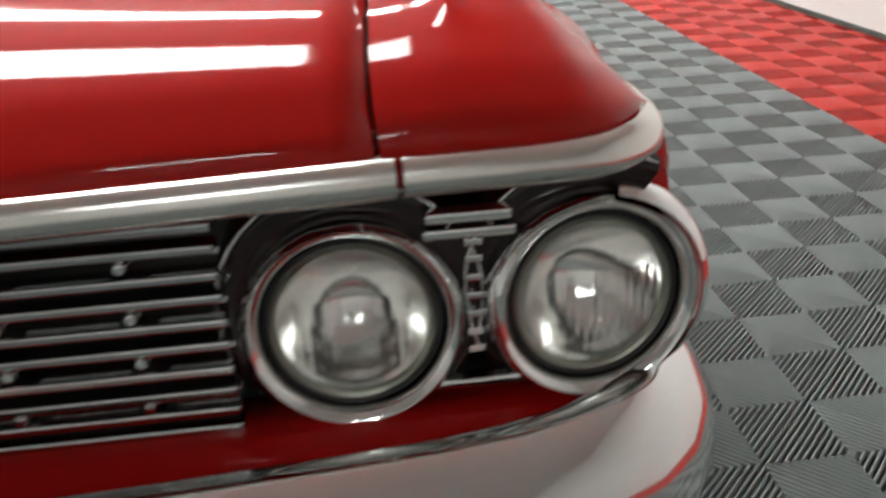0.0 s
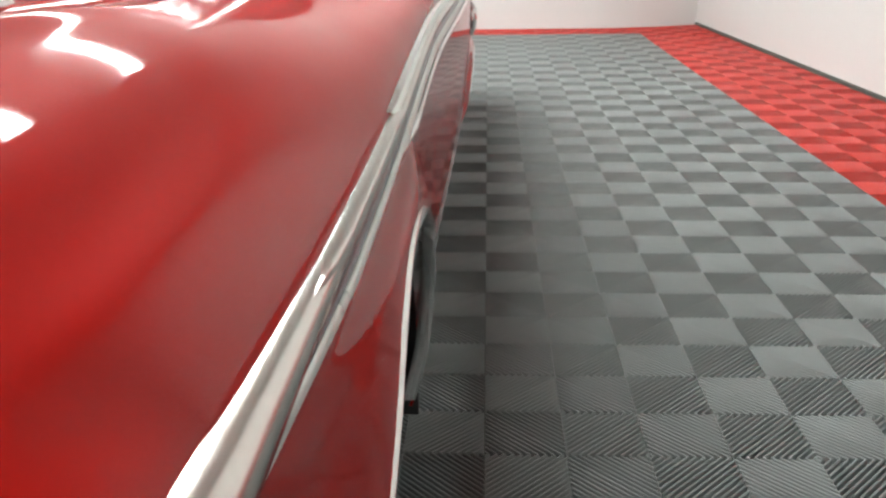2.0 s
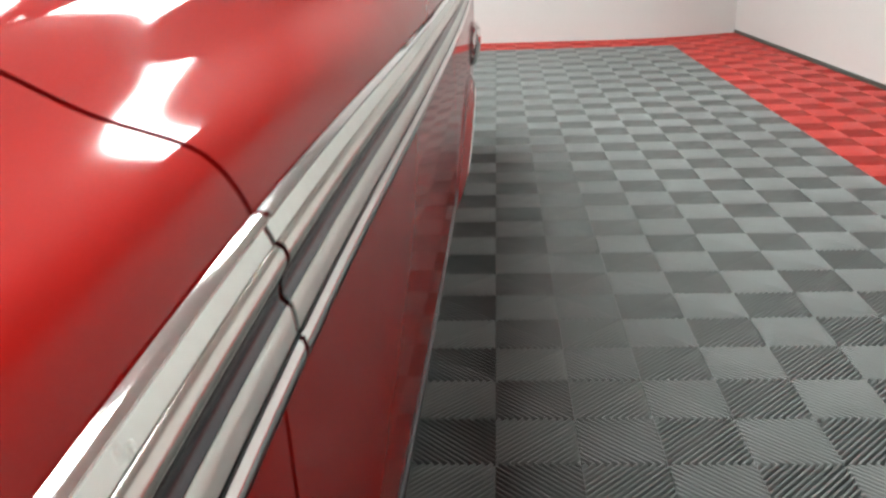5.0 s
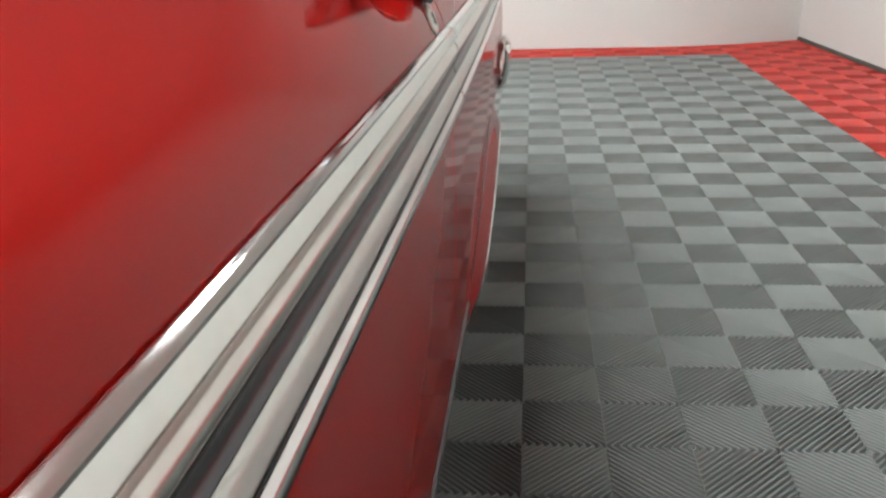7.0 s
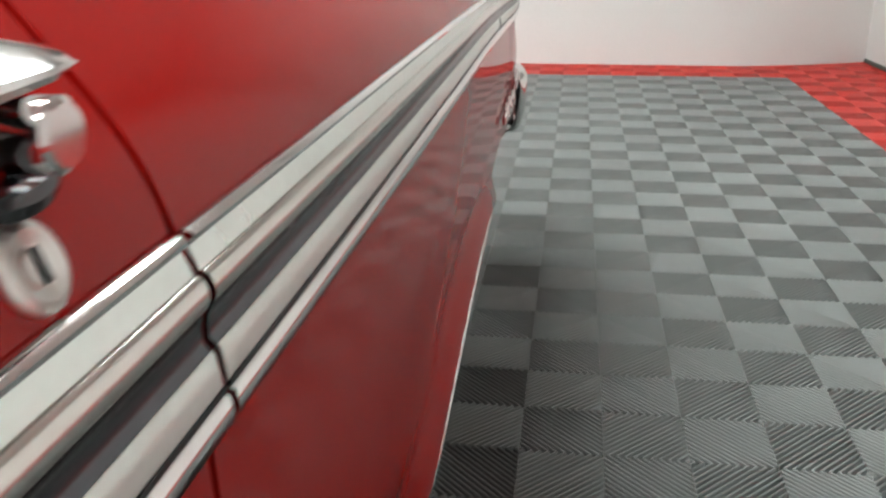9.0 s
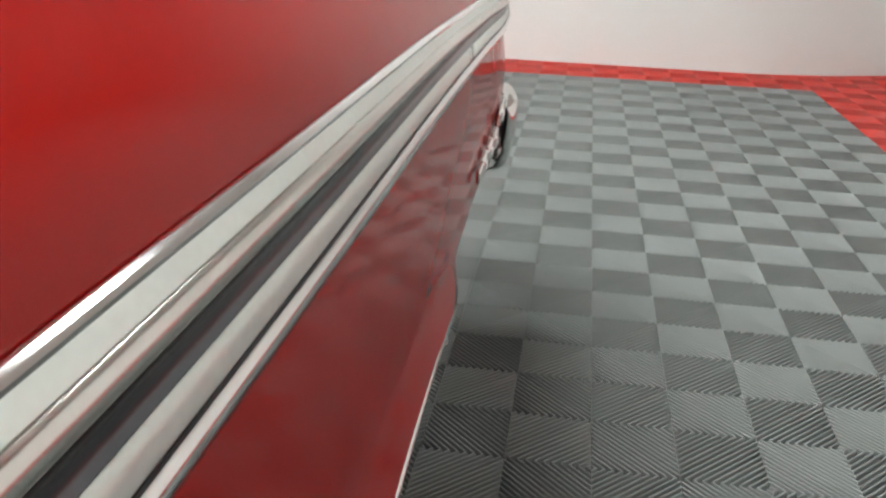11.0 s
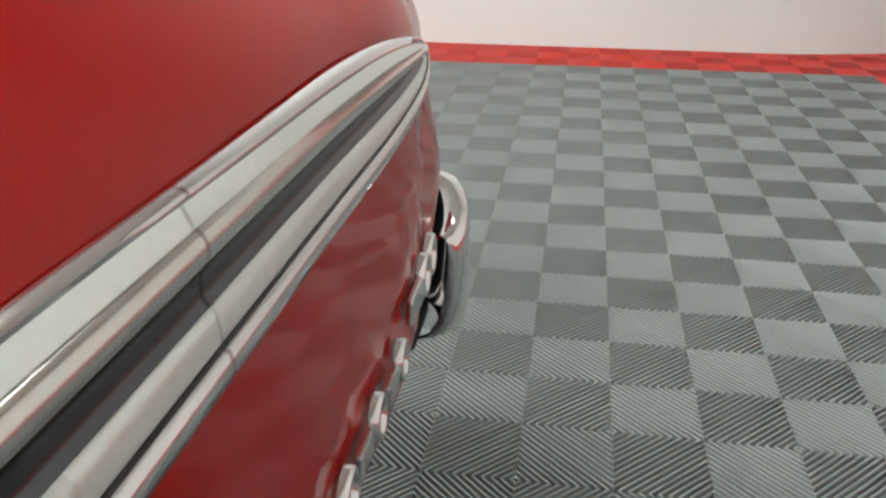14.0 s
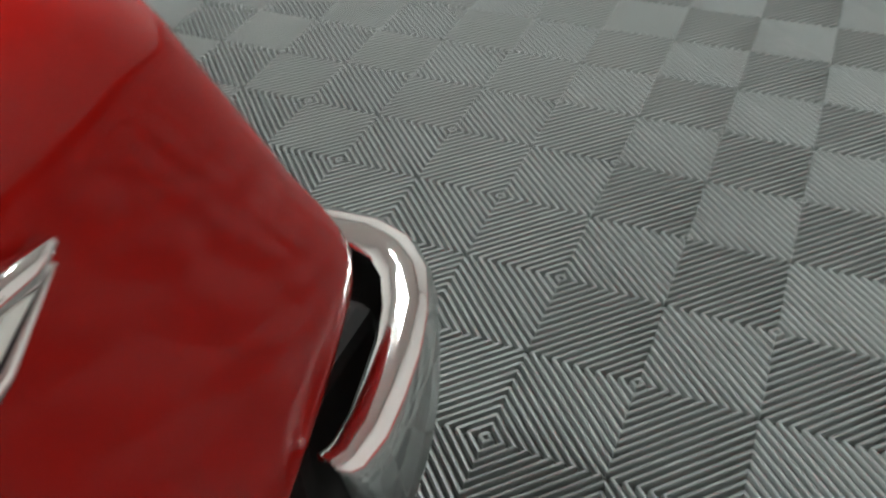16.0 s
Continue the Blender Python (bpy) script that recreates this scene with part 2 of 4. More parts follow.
# the shoulder above the side, as it lay before the side was moved
OLD_RIDGE = [(-4.9, 0.809), (-4.6, 0.795), (-4.2, 0.796), (-3.5, 0.843), (-2.8, 0.8585), (-2.16, 0.8455), (-1.3, 0.847), (-0.6, 0.834), (0.0, 0.812)]
OLD_SIDE = [(-4.9, -0.254), (-4.4, -0.243), (-3.5, -0.245), (-2.8, -0.253), (-2.16, -0.276), (-1.3, -0.273), (0.0, -0.277)]


def ridge(y):
    return float(smooth_at(RIDGE, y))


def side(y):
    return float(smooth_at(SIDE, y))


BELT = 0.942                    # height where the side begins to roll inwards


def station(y, top, crease, tuck=0.0, low=(0.42, 0.31, 0.235)):
    """Control points of one cross-section: top holds (x, z) from the centre outwards, then the side follows."""
    s, r = side(y), ridge(y)
    dx, dz = s - float(smooth_at(OLD_SIDE, y)), r - float(smooth_at(OLD_RIDGE, y))
    pts = [(x + dx, y, z + dz) for x, z in top] if top else [(s - o, y, BELT + h) for o, h in ((0.165, 0.070), (0.125, 0.063), (0.088, 0.040), (0.052, 0.0))]
    pts += [(s - crease[0], y, r + crease[1])]
    pts += [(s, y, r + 0.020), (s + 0.001, y, r - 0.02), (s + 0.003 - 0.6 * tuck, y, r - 0.062), (s + 0.005 - tuck, y, 0.66), (s + 0.001 - tuck, y, 0.54), (s - 0.007 - tuck, y, low[0]), (s - 0.022 - tuck, y, low[1]), (s - 0.045 - tuck, y, low[2])]
    return pts


def moved(points, dx, dy, dz):
    return [(x + dx, y + dy, z + dz) for x, y, z in points]


COLS = []
# front edge, wrapped round the corner
COLS.append((-5.06, moved([(-0.470, -5.058, 0.832), (-0.40, -5.056, 0.833), (-0.34, -5.050, 0.834), (-0.298, -5.035, 0.834), (-0.268, -4.998, 0.833), (-0.254, -4.97, 0.823), (-0.244, -4.985, 0.80), (-0.236, -4.99, 0.76), (-0.236, -4.99, 0.66), (-0.246, -4.975, 0.54), (-0.265, -4.96, 0.42), (-0.285, -4.95, 0.31), (-0.32, -4.95, 0.235)], -0.008, 0.0, 0.0)))
COLS.append((-5.03, moved([(-0.472, -5.036, 0.868), (-0.40, -5.036, 0.870), (-0.338, -5.026, 0.866), (-0.298, -5.0, 0.857), (-0.270, -4.965, 0.846), (-0.2525, -4.935, 0.828), (-0.246, -4.945, 0.795), (-0.241, -4.945, 0.756), (-0.242, -4.945, 0.66), (-0.252, -4.935, 0.54), (-0.278, -4.925, 0.42), (-0.29, -4.925, 0.31), (-0.32, -4.925, 0.235)], -0.008, 0.0, 0.0)))
COLS.append((-4.97, moved([(-0.470, -4.985, 0.900), (-0.40, -4.985, 0.903), (-0.338, -4.975, 0.893), (-0.300, -4.95, 0.874), (-0.275, -4.915, 0.856), (-0.2525, -4.88, 0.829), (-0.249, -4.88, 0.79), (-0.248, -4.88, 0.752), (-0.252, -4.88, 0.66), (-0.260, -4.88, 0.54), (-0.276, -4.88, 0.42), (-0.288, -4.88, 0.31), (-0.32, -4.88, 0.235)], -0.008, 0.0, 0.0)))
for y, top, cr, tuck in (
    (-4.85, [(-0.466, 0.926), (-0.405, 0.931), (-0.342, 0.918), (-0.304, 0.888)], (0.026, 0.063), 0.002),
    (-4.68, [(-0.458, 0.938), (-0.405, 0.944), (-0.345, 0.926), (-0.306, 0.892)], (0.028, 0.066), -0.010),
    (-4.4, [(-0.450, 0.938), (-0.405, 0.940), (-0.355, 0.922), (-0.302, 0.890)], (0.026, 0.064), -0.011),
    (-4.0, [(-0.465, 0.937), (-0.425, 0.937), (-0.38, 0.921), (-0.315, 0.893)], (0.024, 0.060), -0.006),
    (-3.62, [(-0.47, 0.956), (-0.425, 0.954), (-0.375, 0.940), (-0.318, 0.912)], (0.022, 0.056), 0.0),
    (-3.2, [(-0.44, 0.992), (-0.398, 0.988), (-0.355, 0.972), (-0.311, 0.942)], (0.018, 0.060), 0.0),
    (-2.6, None, (0.016, 0.062), 0.0),
    (-2.16, None, (0.014, 0.062), 0.0),
    (-1.4, None, (0.016, 0.062), 0.0),
    (-0.7, None, (0.018, 0.062), 0.0),
    (-0.3, [(-0.52, 0.990), (-0.44, 0.985), (-0.38, 0.968), (-0.338, 0.938)], (0.018, 0.062), 0.0),
    (-0.05, [(-0.52, 0.970), (-0.45, 0.962), (-0.39, 0.945), (-0.345, 0.918)], (0.018, 0.058), 0.0),
):
    low = (0.475, 0.44, 0.41) if y > -0.5 else (0.455, 0.42, 0.39) if y > -1.0 else (0.43, 0.335, 0.255)
    COLS.append((y, station(y, top, cr, tuck, low)))
COLS.append((0.12, moved([(-0.52, 0.028, 0.925), (-0.46, 0.031, 0.915), (-0.40, 0.035, 0.902), (-0.352, 0.042, 0.886), (-0.318, 0.070, 0.862), (-0.302, 0.089, 0.835), (-0.296, 0.109, 0.79), (-0.290, 0.140, 0.72), (-0.281, 0.172, 0.640), (-0.282, 0.136, 0.600), (-0.290, 0.064, 0.550), (-0.291, 0.070, 0.475), (-0.300, 0.064, 0.425)], 0.004, 0.0, -0.019)))
COLS.append((0.20, moved([(-0.56, 0.048, 0.905), (-0.52, 0.051, 0.895), (-0.47, 0.056, 0.882), (-0.42, 0.062, 0.868), (-0.378, 0.092, 0.846), (-0.355, 0.110, 0.822), (-0.348, 0.130, 0.78), (-0.341, 0.162, 0.712), (-0.332, 0.190, 0.638), (-0.333, 0.153, 0.597), (-0.340, 0.080, 0.547), (-0.341, 0.086, 0.475), (-0.352, 0.078, 0.425)], 0.004, 0.0, -0.019)))


COLS.insert(0, (-5.075, [(x, y + 0.012, z - 0.025) if i < 5 else (x - (0.04 if i < 7 else 0.02 if i == 7 else 0.0), y - 0.006, z) for i, (x, y, z) in enumerate(COLS[0][1])]))


def shell_row(c, across=4):
    """One cross-section at column parameter c, refined with a cubic across."""
    pts = smooth_at(COLS, c)
    keys = [(i, p) for i, p in enumerate(pts)]
    n = len(pts) - 1
    return [smooth_at(keys, i / across) for i in range(n * across + 1)]


def panel(name, c0, c1, step=0.03, lo=0, hi=None, arch=None, fine=4, dish=None, flare=0.011, crest=None):
    n = max(2, int(round((c1 - c0) / step)))
    rows = [[np.array(p) for p in shell_row(c0 + (c1 - c0) * i / n, fine)[lo:hi]] for i in range(n + 1)]
    k = len(rows[0])
    if dish:
        for r in rows:
            for p in r:
                d = ((p[1] - dish[0]) / dish[2]) ** 2 + ((p[2] - dish[1]) / dish[3]) ** 2
                if d < 1:
                    p[0] -= dish[4] * (1 - d) ** 0.8
    if crest:
        x0, wide, high, y0, y1 = crest
        for r in rows:
            for p in r:
                if p[2] > 0.80:
                    rise = min(1.0, max(0.0, (p[1] - y0) / 0.07)) * min(1.0, max(0.0, (y1 - p[1]) / 0.30))
                    p[2] += high * rise * rise * (3 - 2 * rise) * math.exp(-(((p[0] - x0) / wide) ** 2))
    verts = [tuple(p) for r in rows for p in r]
    faces = []
    for a in range(n):
        for b in range(k - 1):
            f = (a * k + b, a * k + b + 1, (a + 1) * k + b + 1, (a + 1) * k + b)
            if arch:
                cy, cz, ry, rz = arch
                if all(((verts[i][1] - cy) / ry) ** 2 + ((verts[i][2] - cz) / rz) ** 2 < 1.0 and verts[i][2] < 0.74 for i in f):
                    continue
                mid = np.mean([verts[i] for i in f], axis=0)
                if ((mid[1] - cy) / ry) ** 2 + ((mid[2] - cz) / rz) ** 2 < 1.0 and mid[2] < 0.74:
                    continue
            faces.append(f)
    if arch:
        cy, cz, ry, rz = arch
        used = {}
        for f in faces:
            for i in f:
                used[i] = used.get(i, 0) + 1
        for i in used:
            x, y, z = verts[i]
            d = math.hypot((y - cy) / ry, (z - cz) / rz)
            if d < 1.0 and z < 0.76:
                verts[i] = (x, cy + (y - cy) / d, cz + (z - cz) / d)
        for i in used:
            x, y, z = verts[i]
            d = math.hypot((y - cy) / ry, (z - cz) / rz)
            if d < 1.5 and z < cz + rz * 1.5:
                t = max(0.0, min(1.0, (1.32 - d) / 0.32, (0.756 - z) / 0.03))
                verts[i] = (x + flare * t * t * (3 - 2 * t), y, z)
    me = mesh(name, verts, faces, PAINT, True)
    bm = bmesh.new()
    bm.from_mesh(me)
    loose = [v for v in bm.verts if not v.link_faces]
    bmesh.ops.delete(bm, geom=loose, context="VERTS")
    bmesh.ops.recalc_face_normals(bm, faces=bm.faces)
    f0 = max(bm.faces, key=lambda f: f.calc_center_median().x)
    if f0.normal.x < 0:
        bmesh.ops.reverse_faces(bm, faces=bm.faces)
    bmesh.ops.solidify(bm, geom=bm.faces[:], thickness=0.004)
    bm.to_mesh(me)
    bm.free()
    me.shade_smooth()
    me.set_sharp_from_angle(angle=radians(50))
    return me


DOOR_A, DOOR_B = -3.53, -2.16
GAP = 0.003
F_AXLE, R_AXLE = -4.36, -1.08
F_ARCH = (F_AXLE, 0.33, 0.47, 0.385)
R_ARCH = (R_AXLE, 0.30, 0.50, 0.175)
car_part("front_fender", panel("front_fender", -5.075, DOOR_A - GAP, 0.013, arch=F_ARCH, fine=12, flare=0.020, crest=(-0.416, 0.011, 0.010, -4.995, -4.45)), mirror=True)
car_part("door", panel("door", DOOR_A + GAP, DOOR_B - GAP, 0.008, fine=12, dish=(-2.36, 0.917, 0.086, 0.028, 0.026)), mirror=True)
car_part("rear_quarter", panel("rear_quarter", DOOR_B + GAP, 0.20, 0.02, arch=R_ARCH, fine=6, flare=0.024), mirror=True)


def arch_lip(name, cy, cz, ry, rz, a0, a1, width=0.006, flare=0.010):
    """The bright strip round a wheel opening."""
    rows = []
    for i in range(41):
        a = radians(a0 + (a1 - a0) * i / 40)
        y, z = cy + ry * math.cos(a), cz + rz * math.sin(a)
        keys = [(p[2], p[0]) for p in reversed(shell_row(y, 2)) if p[2] < 0.78]
        x = float(np.interp(z, [k[0] for k in keys], [k[1] for k in keys]))
        n = Vector((0, math.cos(a) / ry, math.sin(a) / rz)).normalized()
        p = Vector((x + flare, y, z))
        o = Vector((1, 0, 0))
        rows.append([p - n * 0.008 - o * 0.02, p - n * 0.005 + o * 0.001, p - n * 0.001 + o * 0.003, p + n * (width - 0.003) + o * 0.003, p + n * width - o * 0.001])
    return grid_mesh(name, rows, CHROME, True, flip=False)


car_part("wheel_arch_trim", arch_lip("wheel_arch_trim", *F_ARCH, -8, 188, width=0.010, flare=0.020), label="bright strip round the wheel opening", mirror=True)
car_part("wheel_arch_trim", arch_lip("wheel_arch_trim", *R_ARCH, -8, 188, flare=0.023), label="bright strip round the wheel opening", mirror=True)


# ---- hood ----
def hood_point(u, y):
    """u runs from 0 at the centre line to 1 at the near seam."""
    pts = smooth_at(COLS, y)
    sx, sy, sz = pts[0]
    x = CX + (sx - 0.0035 - CX) * u
    crown = 0.035 * (1 - u**2) * min(1.0, max(0.0, (y + 5.06) / 0.35))
    bulge = 0.022 * math.exp(-((u - 0.45) / 0.28) ** 2) * min(1.0, max(0.0, (y + 5.0) / 0.6))
    bow = -0.035 * (1 - u**2)
    return (x, sy + bow * min(1.0, max(0.0, (-4.5 - y) / 0.56)), sz + crown + bulge)


HOOD_END = -3.80
rows = [[hood_point(-1 + 2 * i / 48, -5.06 + (HOOD_END + 5.06) * (j / 60) ** 1.5) for i in range(49)] for j in range(61)]
hood = grid_mesh("hood", rows, PAINT, True, thick=0.004)
car_part("hood", hood)

# cowl, windscreen, roof and rear deck
def strip(name, profile, material, half, thick=0.004, bow=0.0, steps=24):
    """A sheet across the car: profile holds (y, z, half width); bow lowers it towards the sides."""
    rows = []
    for y, z, hw in profile:
        rows.append([(CX + hw * (-1 + 2 * i / steps), y, z - bow * (-1 + 2 * i / steps) ** 2) for i in range(steps + 1)])
    return grid_mesh(name, rows, material, True, thick=thick)


car_part("cowl", strip("cowl", [(-3.795, 0.965, 0.770), (-3.74, 0.967, 0.770), (-3.69, 0.969, 0.76)], PAINT, 1, bow=0.052), label="red cowl panel below the windscreen")
car_part("roof", strip("roof", [(-2.85, 1.33, 0.60), (-2.75, 1.375, 0.62), (-2.3, 1.405, 0.64), (-1.7, 1.40, 0.64), (-1.2, 1.37, 0.62), (-1.0, 1.32, 0.60)], PAINT, 1, thick=0.02, bow=0.05), label="red steel roof")
car_part("windscreen", strip("windscreen", [(-3.69, 0.972, 0.66), (-3.55, 1.015, 0.70), (-3.2, 1.17, 0.68), (-2.84, 1.33, 0.60)], TINTED, 1, thick=0.005, bow=0.04))
car_part("rear_window", strip("rear_window", [(-1.0, 1.32, 0.60), (-0.8, 1.18, 0.66), (-0.55, 1.0, 0.72)], TINTED, 1, thick=0.005, bow=0.04))
car_part("trunk_lid", strip("trunk_lid", [(-0.56, 1.005, 0.76), (-0.2, 0.99, 0.742), (-0.05, 0.975, 0.74), (0.03, 0.938, 0.74), (0.07, 0.905, 0.73)], PAINT, 1, bow=0.012), label="red trunk lid")
car_part("tail_panel", strip("tail_panel", [(0.075, 0.885, 0.74), (0.122, 0.765, 0.895), (0.154, 0.693, 0.912), (0.183, 0.619, 0.919), (0.146, 0.578, 0.920), (0.074, 0.528, 0.915), (0.083, 0.440, 0.911), (0.072, 0.360, 0.90)], PAINT, 1, bow=0.0), label="red tail panel")


WM = [(CX + 0.62 * i / 6, -3.70, 0.972 - 0.052 * (i / 6) ** 2) for i in range(7)] + [(-0.60, -3.68, 0.928), (-0.565, -3.64, 0.928), (-0.545, -3.57, 0.934), (-0.545, -3.48, 0.955), (-0.56, -3.3, 1.07), (-0.60, -3.05, 1.20), (-0.655, -2.84, 1.32)]
car_part("windscreen_molding", tube("windscreen_molding", WM, 0.011, CHROME, 10), label="chrome strip round the windscreen", mirror=True)


def side_glass():
    rows = []
    for i in range(13):
        y = -3.1 + 2.1 * i / 12
        t = min(1.0, max(0.0, min((y + 3.4) / 0.55, (-0.75 - y) / 0.5)))
        rows.append([(-0.42 - 0.22 * t * s / 6, y, 1.0 + 0.32 * t * s / 6) for s in range(7)])
    return grid_mesh("side_window", rows, TINTED, True, thick=0.004)


car_part("side_window", side_glass(), mirror=True)


def pillar(points, widths):
    rows = []
    for (x, y, z), w in zip(points, widths):
        rows.append([(x, y - w / 2, z), (x + 0.008, y - w / 2 + 0.01, z), (x + 0.008, y + w / 2 - 0.01, z), (x, y + w / 2, z), (x - 0.03, y + w / 2, z), (x - 0.03, y - w / 2, z)])
    return grid_mesh("roof_pillar", rows, PAINT, True, closed=True)


car_part("roof_pillar", pillar([(-0.46, -3.30, 0.97), (-0.55, -3.08, 1.15), (-0.655, -2.82, 1.325)], (0.10, 0.07, 0.07)), label="red windscreen pillar", mirror=True)
car_part("roof_pillar", pillar([(-0.43, -2.14, 0.99), (-0.52, -2.12, 1.16), (-0.628, -2.10, 1.352)], (0.09, 0.08, 0.08)), label="red middle pillar", mirror=True)
car_part("roof_pillar", pillar([(-0.47, -0.80, 0.99), (-0.55, -0.92, 1.15), (-0.655, -1.08, 1.325)], (0.42, 0.30, 0.22)), label="broad red rear pillar", mirror=True)


# ---- floor pan and wheels ----
def pan():
    rows = []
    for y in (-4.98, -4.6, -3.8, -3.0, -1.6, -0.8, 0.1):
        rows.append([(-0.42, y, 0.30), (-0.46, y, 0.24), (CX, y, 0.22), (2 * CX + 0.46, y, 0.24), (2 * CX + 0.42, y, 0.30)])
    return grid_mesh("floor_pan", rows, UNDER, True, thick=0.01)


car_part("floor_pan", pan(), label="dark underside")


def wheel_well(cy, cz, ry, rz, start, lip):
    rows = []
    for i in range(25):
        a = radians(start + (180 - 2 * start) * i / 24)
        y, z = cy + (ry + 0.006) * math.cos(a), cz + (rz + 0.004) * math.sin(a)
        rows.append([(side(y) - lip, y, z), (-0.42, y, z), (-0.62, y, z)])
    return grid_mesh("wheel_well", rows, UNDER, True, thick=0.004)


car_part("wheel_well", wheel_well(*F_ARCH, -12, 0.007), label="black inner wheel arch", mirror=True)
car_part("wheel_well", wheel_well(*R_ARCH, 34, 0.030), label="black inner wheel arch", mirror=True)


def wheel(x, y, s):
    me = lathe("tyre", [(0.19, 0.085), (0.24, 0.10), (0.30, 0.098), (0.328, 0.085), (0.338, 0.05), (0.338, -0.05), (0.328, -0.085), (0.30, -0.098), (0.24, -0.10), (0.19, -0.085)], RUBBER, "x", 64)
    w = part("wheel", lathe("wheel", [(0.0, 0.055), (0.05, 0.06), (0.09, 0.045), (0.15, 0.06), (0.175, 0.05), (0.19, 0.085), (0.195, 0.085), (0.192, -0.08), (0.0, -0.05)], CHROME, "x", 48), car, "bright wheel cover")
    w.location = Vector((x, y, 0.338)) - OFF
    if s < 0:
        w.rotation_euler = (0, 0, math.pi)
    part("tyre", me, w, "black rubber tyre")
    return w


for wy in (F_AXLE, R_AXLE):
    inset = 0.40 if wy == F_AXLE else 0.46
    wheel(-inset, wy, 1)
    wheel(2 * CX + inset, wy, -1)


# ---- side molding ----
def taper(y):
    """Closing of the molding towards its rear tip."""
    if y < -0.472:
        return 1.0
    t = min(1.0, (y + 0.472) / 0.447)
    return max(0.03, (1 - t**3) ** 0.62)


def open_up(y):
    """Opening of the molding behind its front end."""
    return float(smooth_at([(-4.2, 0.86), (-3.5, 0.95), (-2.8, 1.0), (-0.2, 1.0)], y))


STRIP = surface("pale_strip", (0.82, 0.90, 0.86), 0.30, 0.5, vary=0.06, scale=7.0, fine=180.0)
INSERT = surface("white_insert", (0.88, 0.95, 0.91), 0.30, 0.8, vary=0.05, scale=6.0, fine=160.0)
RIDGE_METAL = surface("brushed_ridge", (0.74, 0.73, 0.69), 0.2, 1.0, vary=0.06, scale=9.0, fine=220.0)
# dark colour for both the dirt and the shadow line in the seams
SEAM = surface("seam_dirt_and_shade", (0.05, 0.052, 0.055), 0.4, 0.6, vary=0.2, scale=9.0)
BANDS = {
    "upper_bead": ([(-0.004, 0.0293), (0.0010, 0.0289), (0.0032, 0.0272), (0.0028, 0.0250), (0.0, 0.0243), (-0.004, 0.0243)], CHROME, -4.262, "bright rounded upper bead"),
    "insert": ([(-0.0014, 0.0243), (0.0018, 0.0180), (0.0040, 0.0125)], INSERT, -4.236, "pale satin insert strip"),
    "ridge": ([(0.0030, 0.0126), (0.0052, 0.0128), (0.0082, 0.0105), (0.0097, 0.0065), (0.0099, 0.0030), (0.0086, -0.0005)], RIDGE_METAL, -4.87, "brushed bright ridge"),
    # the cove's dark reflection of the floor is put into its colour
    "cove": ([(0.0086, -0.0005), (0.0060, -0.0030), (0.0044, -0.0095), (0.0044, -0.0165), (0.0074, -0.0205)], COVE, -4.86, "hollow strip with a dark floor reflection in its colour"),
    # two flat dark bands draw the seams' dirt and shadow lines
    "upper_groove": ([(0.0002, 0.0250), (-0.0002, 0.0234)], SEAM, -4.20, "dark line of seam dirt and painted shade under the upper bead"),
    "lower_groove": ([(0.0113, -0.0358), (0.0114, -0.0382)], SEAM, -4.12, "dark line of seam dirt and painted shade over the lower bead"),
    "lower_strip": ([(0.0075, -0.0198), (0.0092, -0.0212), (0.0104, -0.0290), (0.0112, -0.0365)], STRIP, -4.86, "pale satin lower strip"),
    "lower_bead": ([(0.0108, -0.0370), (0.0088, -0.0385), (0.0135, -0.0405), (0.0150, -0.0465), (0.0145, -0.0520), (0.0110, -0.0540), (-0.003, -0.0545)], CHROME, -4.17, "bright rounded lower bead"),
}
JOINTS = [(-4.95, -3.532), (-3.526, -2.163), (-2.157, -0.5675), (-0.566, -0.026)]


def band_rows(profile, y0, y1, tip, material):
    n = max(4, int((y1 - y0) / 0.03))
    rows = []
    for i in range(n + 1):
        y = y0 + (y1 - y0) * i / n
        k, o = taper(y), open_up(y)
        grow = min(1.0, max(0.03, (y - tip) / 0.10)) if tip > -4.5 else 1.0
        grow = min(1.0, max(0.05, (y - tip) / 0.05)) ** 0.5 if material is INSERT else grow**0.5
        s, r = side(y), ridge(y)
        mid = sum(p[1] for p in profile) / len(profile)
        row = []
        for d, h in profile:
            h2 = mid + (h - mid) * grow if tip > -4.5 else h
            if y < -4.2:
                h2 *= 0.95
            front = min(1.0, max(0.0, (-4.205 - y) / 0.05))
            if material is RIDGE_METAL and h > 0.003:
                h2 += 0.0070 * front
            if material is STRIP:
                h2 = -0.0188 + (h2 + 0.0188) * (1 - 0.5 * front)
            if h2 > 0:
                h2 *= 1 + 0.27 * math.exp(-(((y + 0.24) / 0.22) ** 2))
            rear = min(1.0, max(0.0, (y + 0.62) / 0.3))
            if h > 0.012:
                d += 0.0040 * rear
            if material is SEAM:
                d += 0.0010
            if 0.024 < h < 0.0255 and material is CHROME:
                h2 -= 0.0045 * rear
            if material is RIDGE_METAL and h > 0.0065 and d < 0.006:
                d -= 0.0095 * front
            if d > 0 and y < -4.6:
                d *= min(1.0, 0.25 + 0.75 * (y + 4.87) / 0.27)
            row.append((s + (d * grow if d > 0 else d) * min(1.0, 0.5 + k) + 0.003, y, r + h2 * o * k))
        rows.append(row)
    return rows


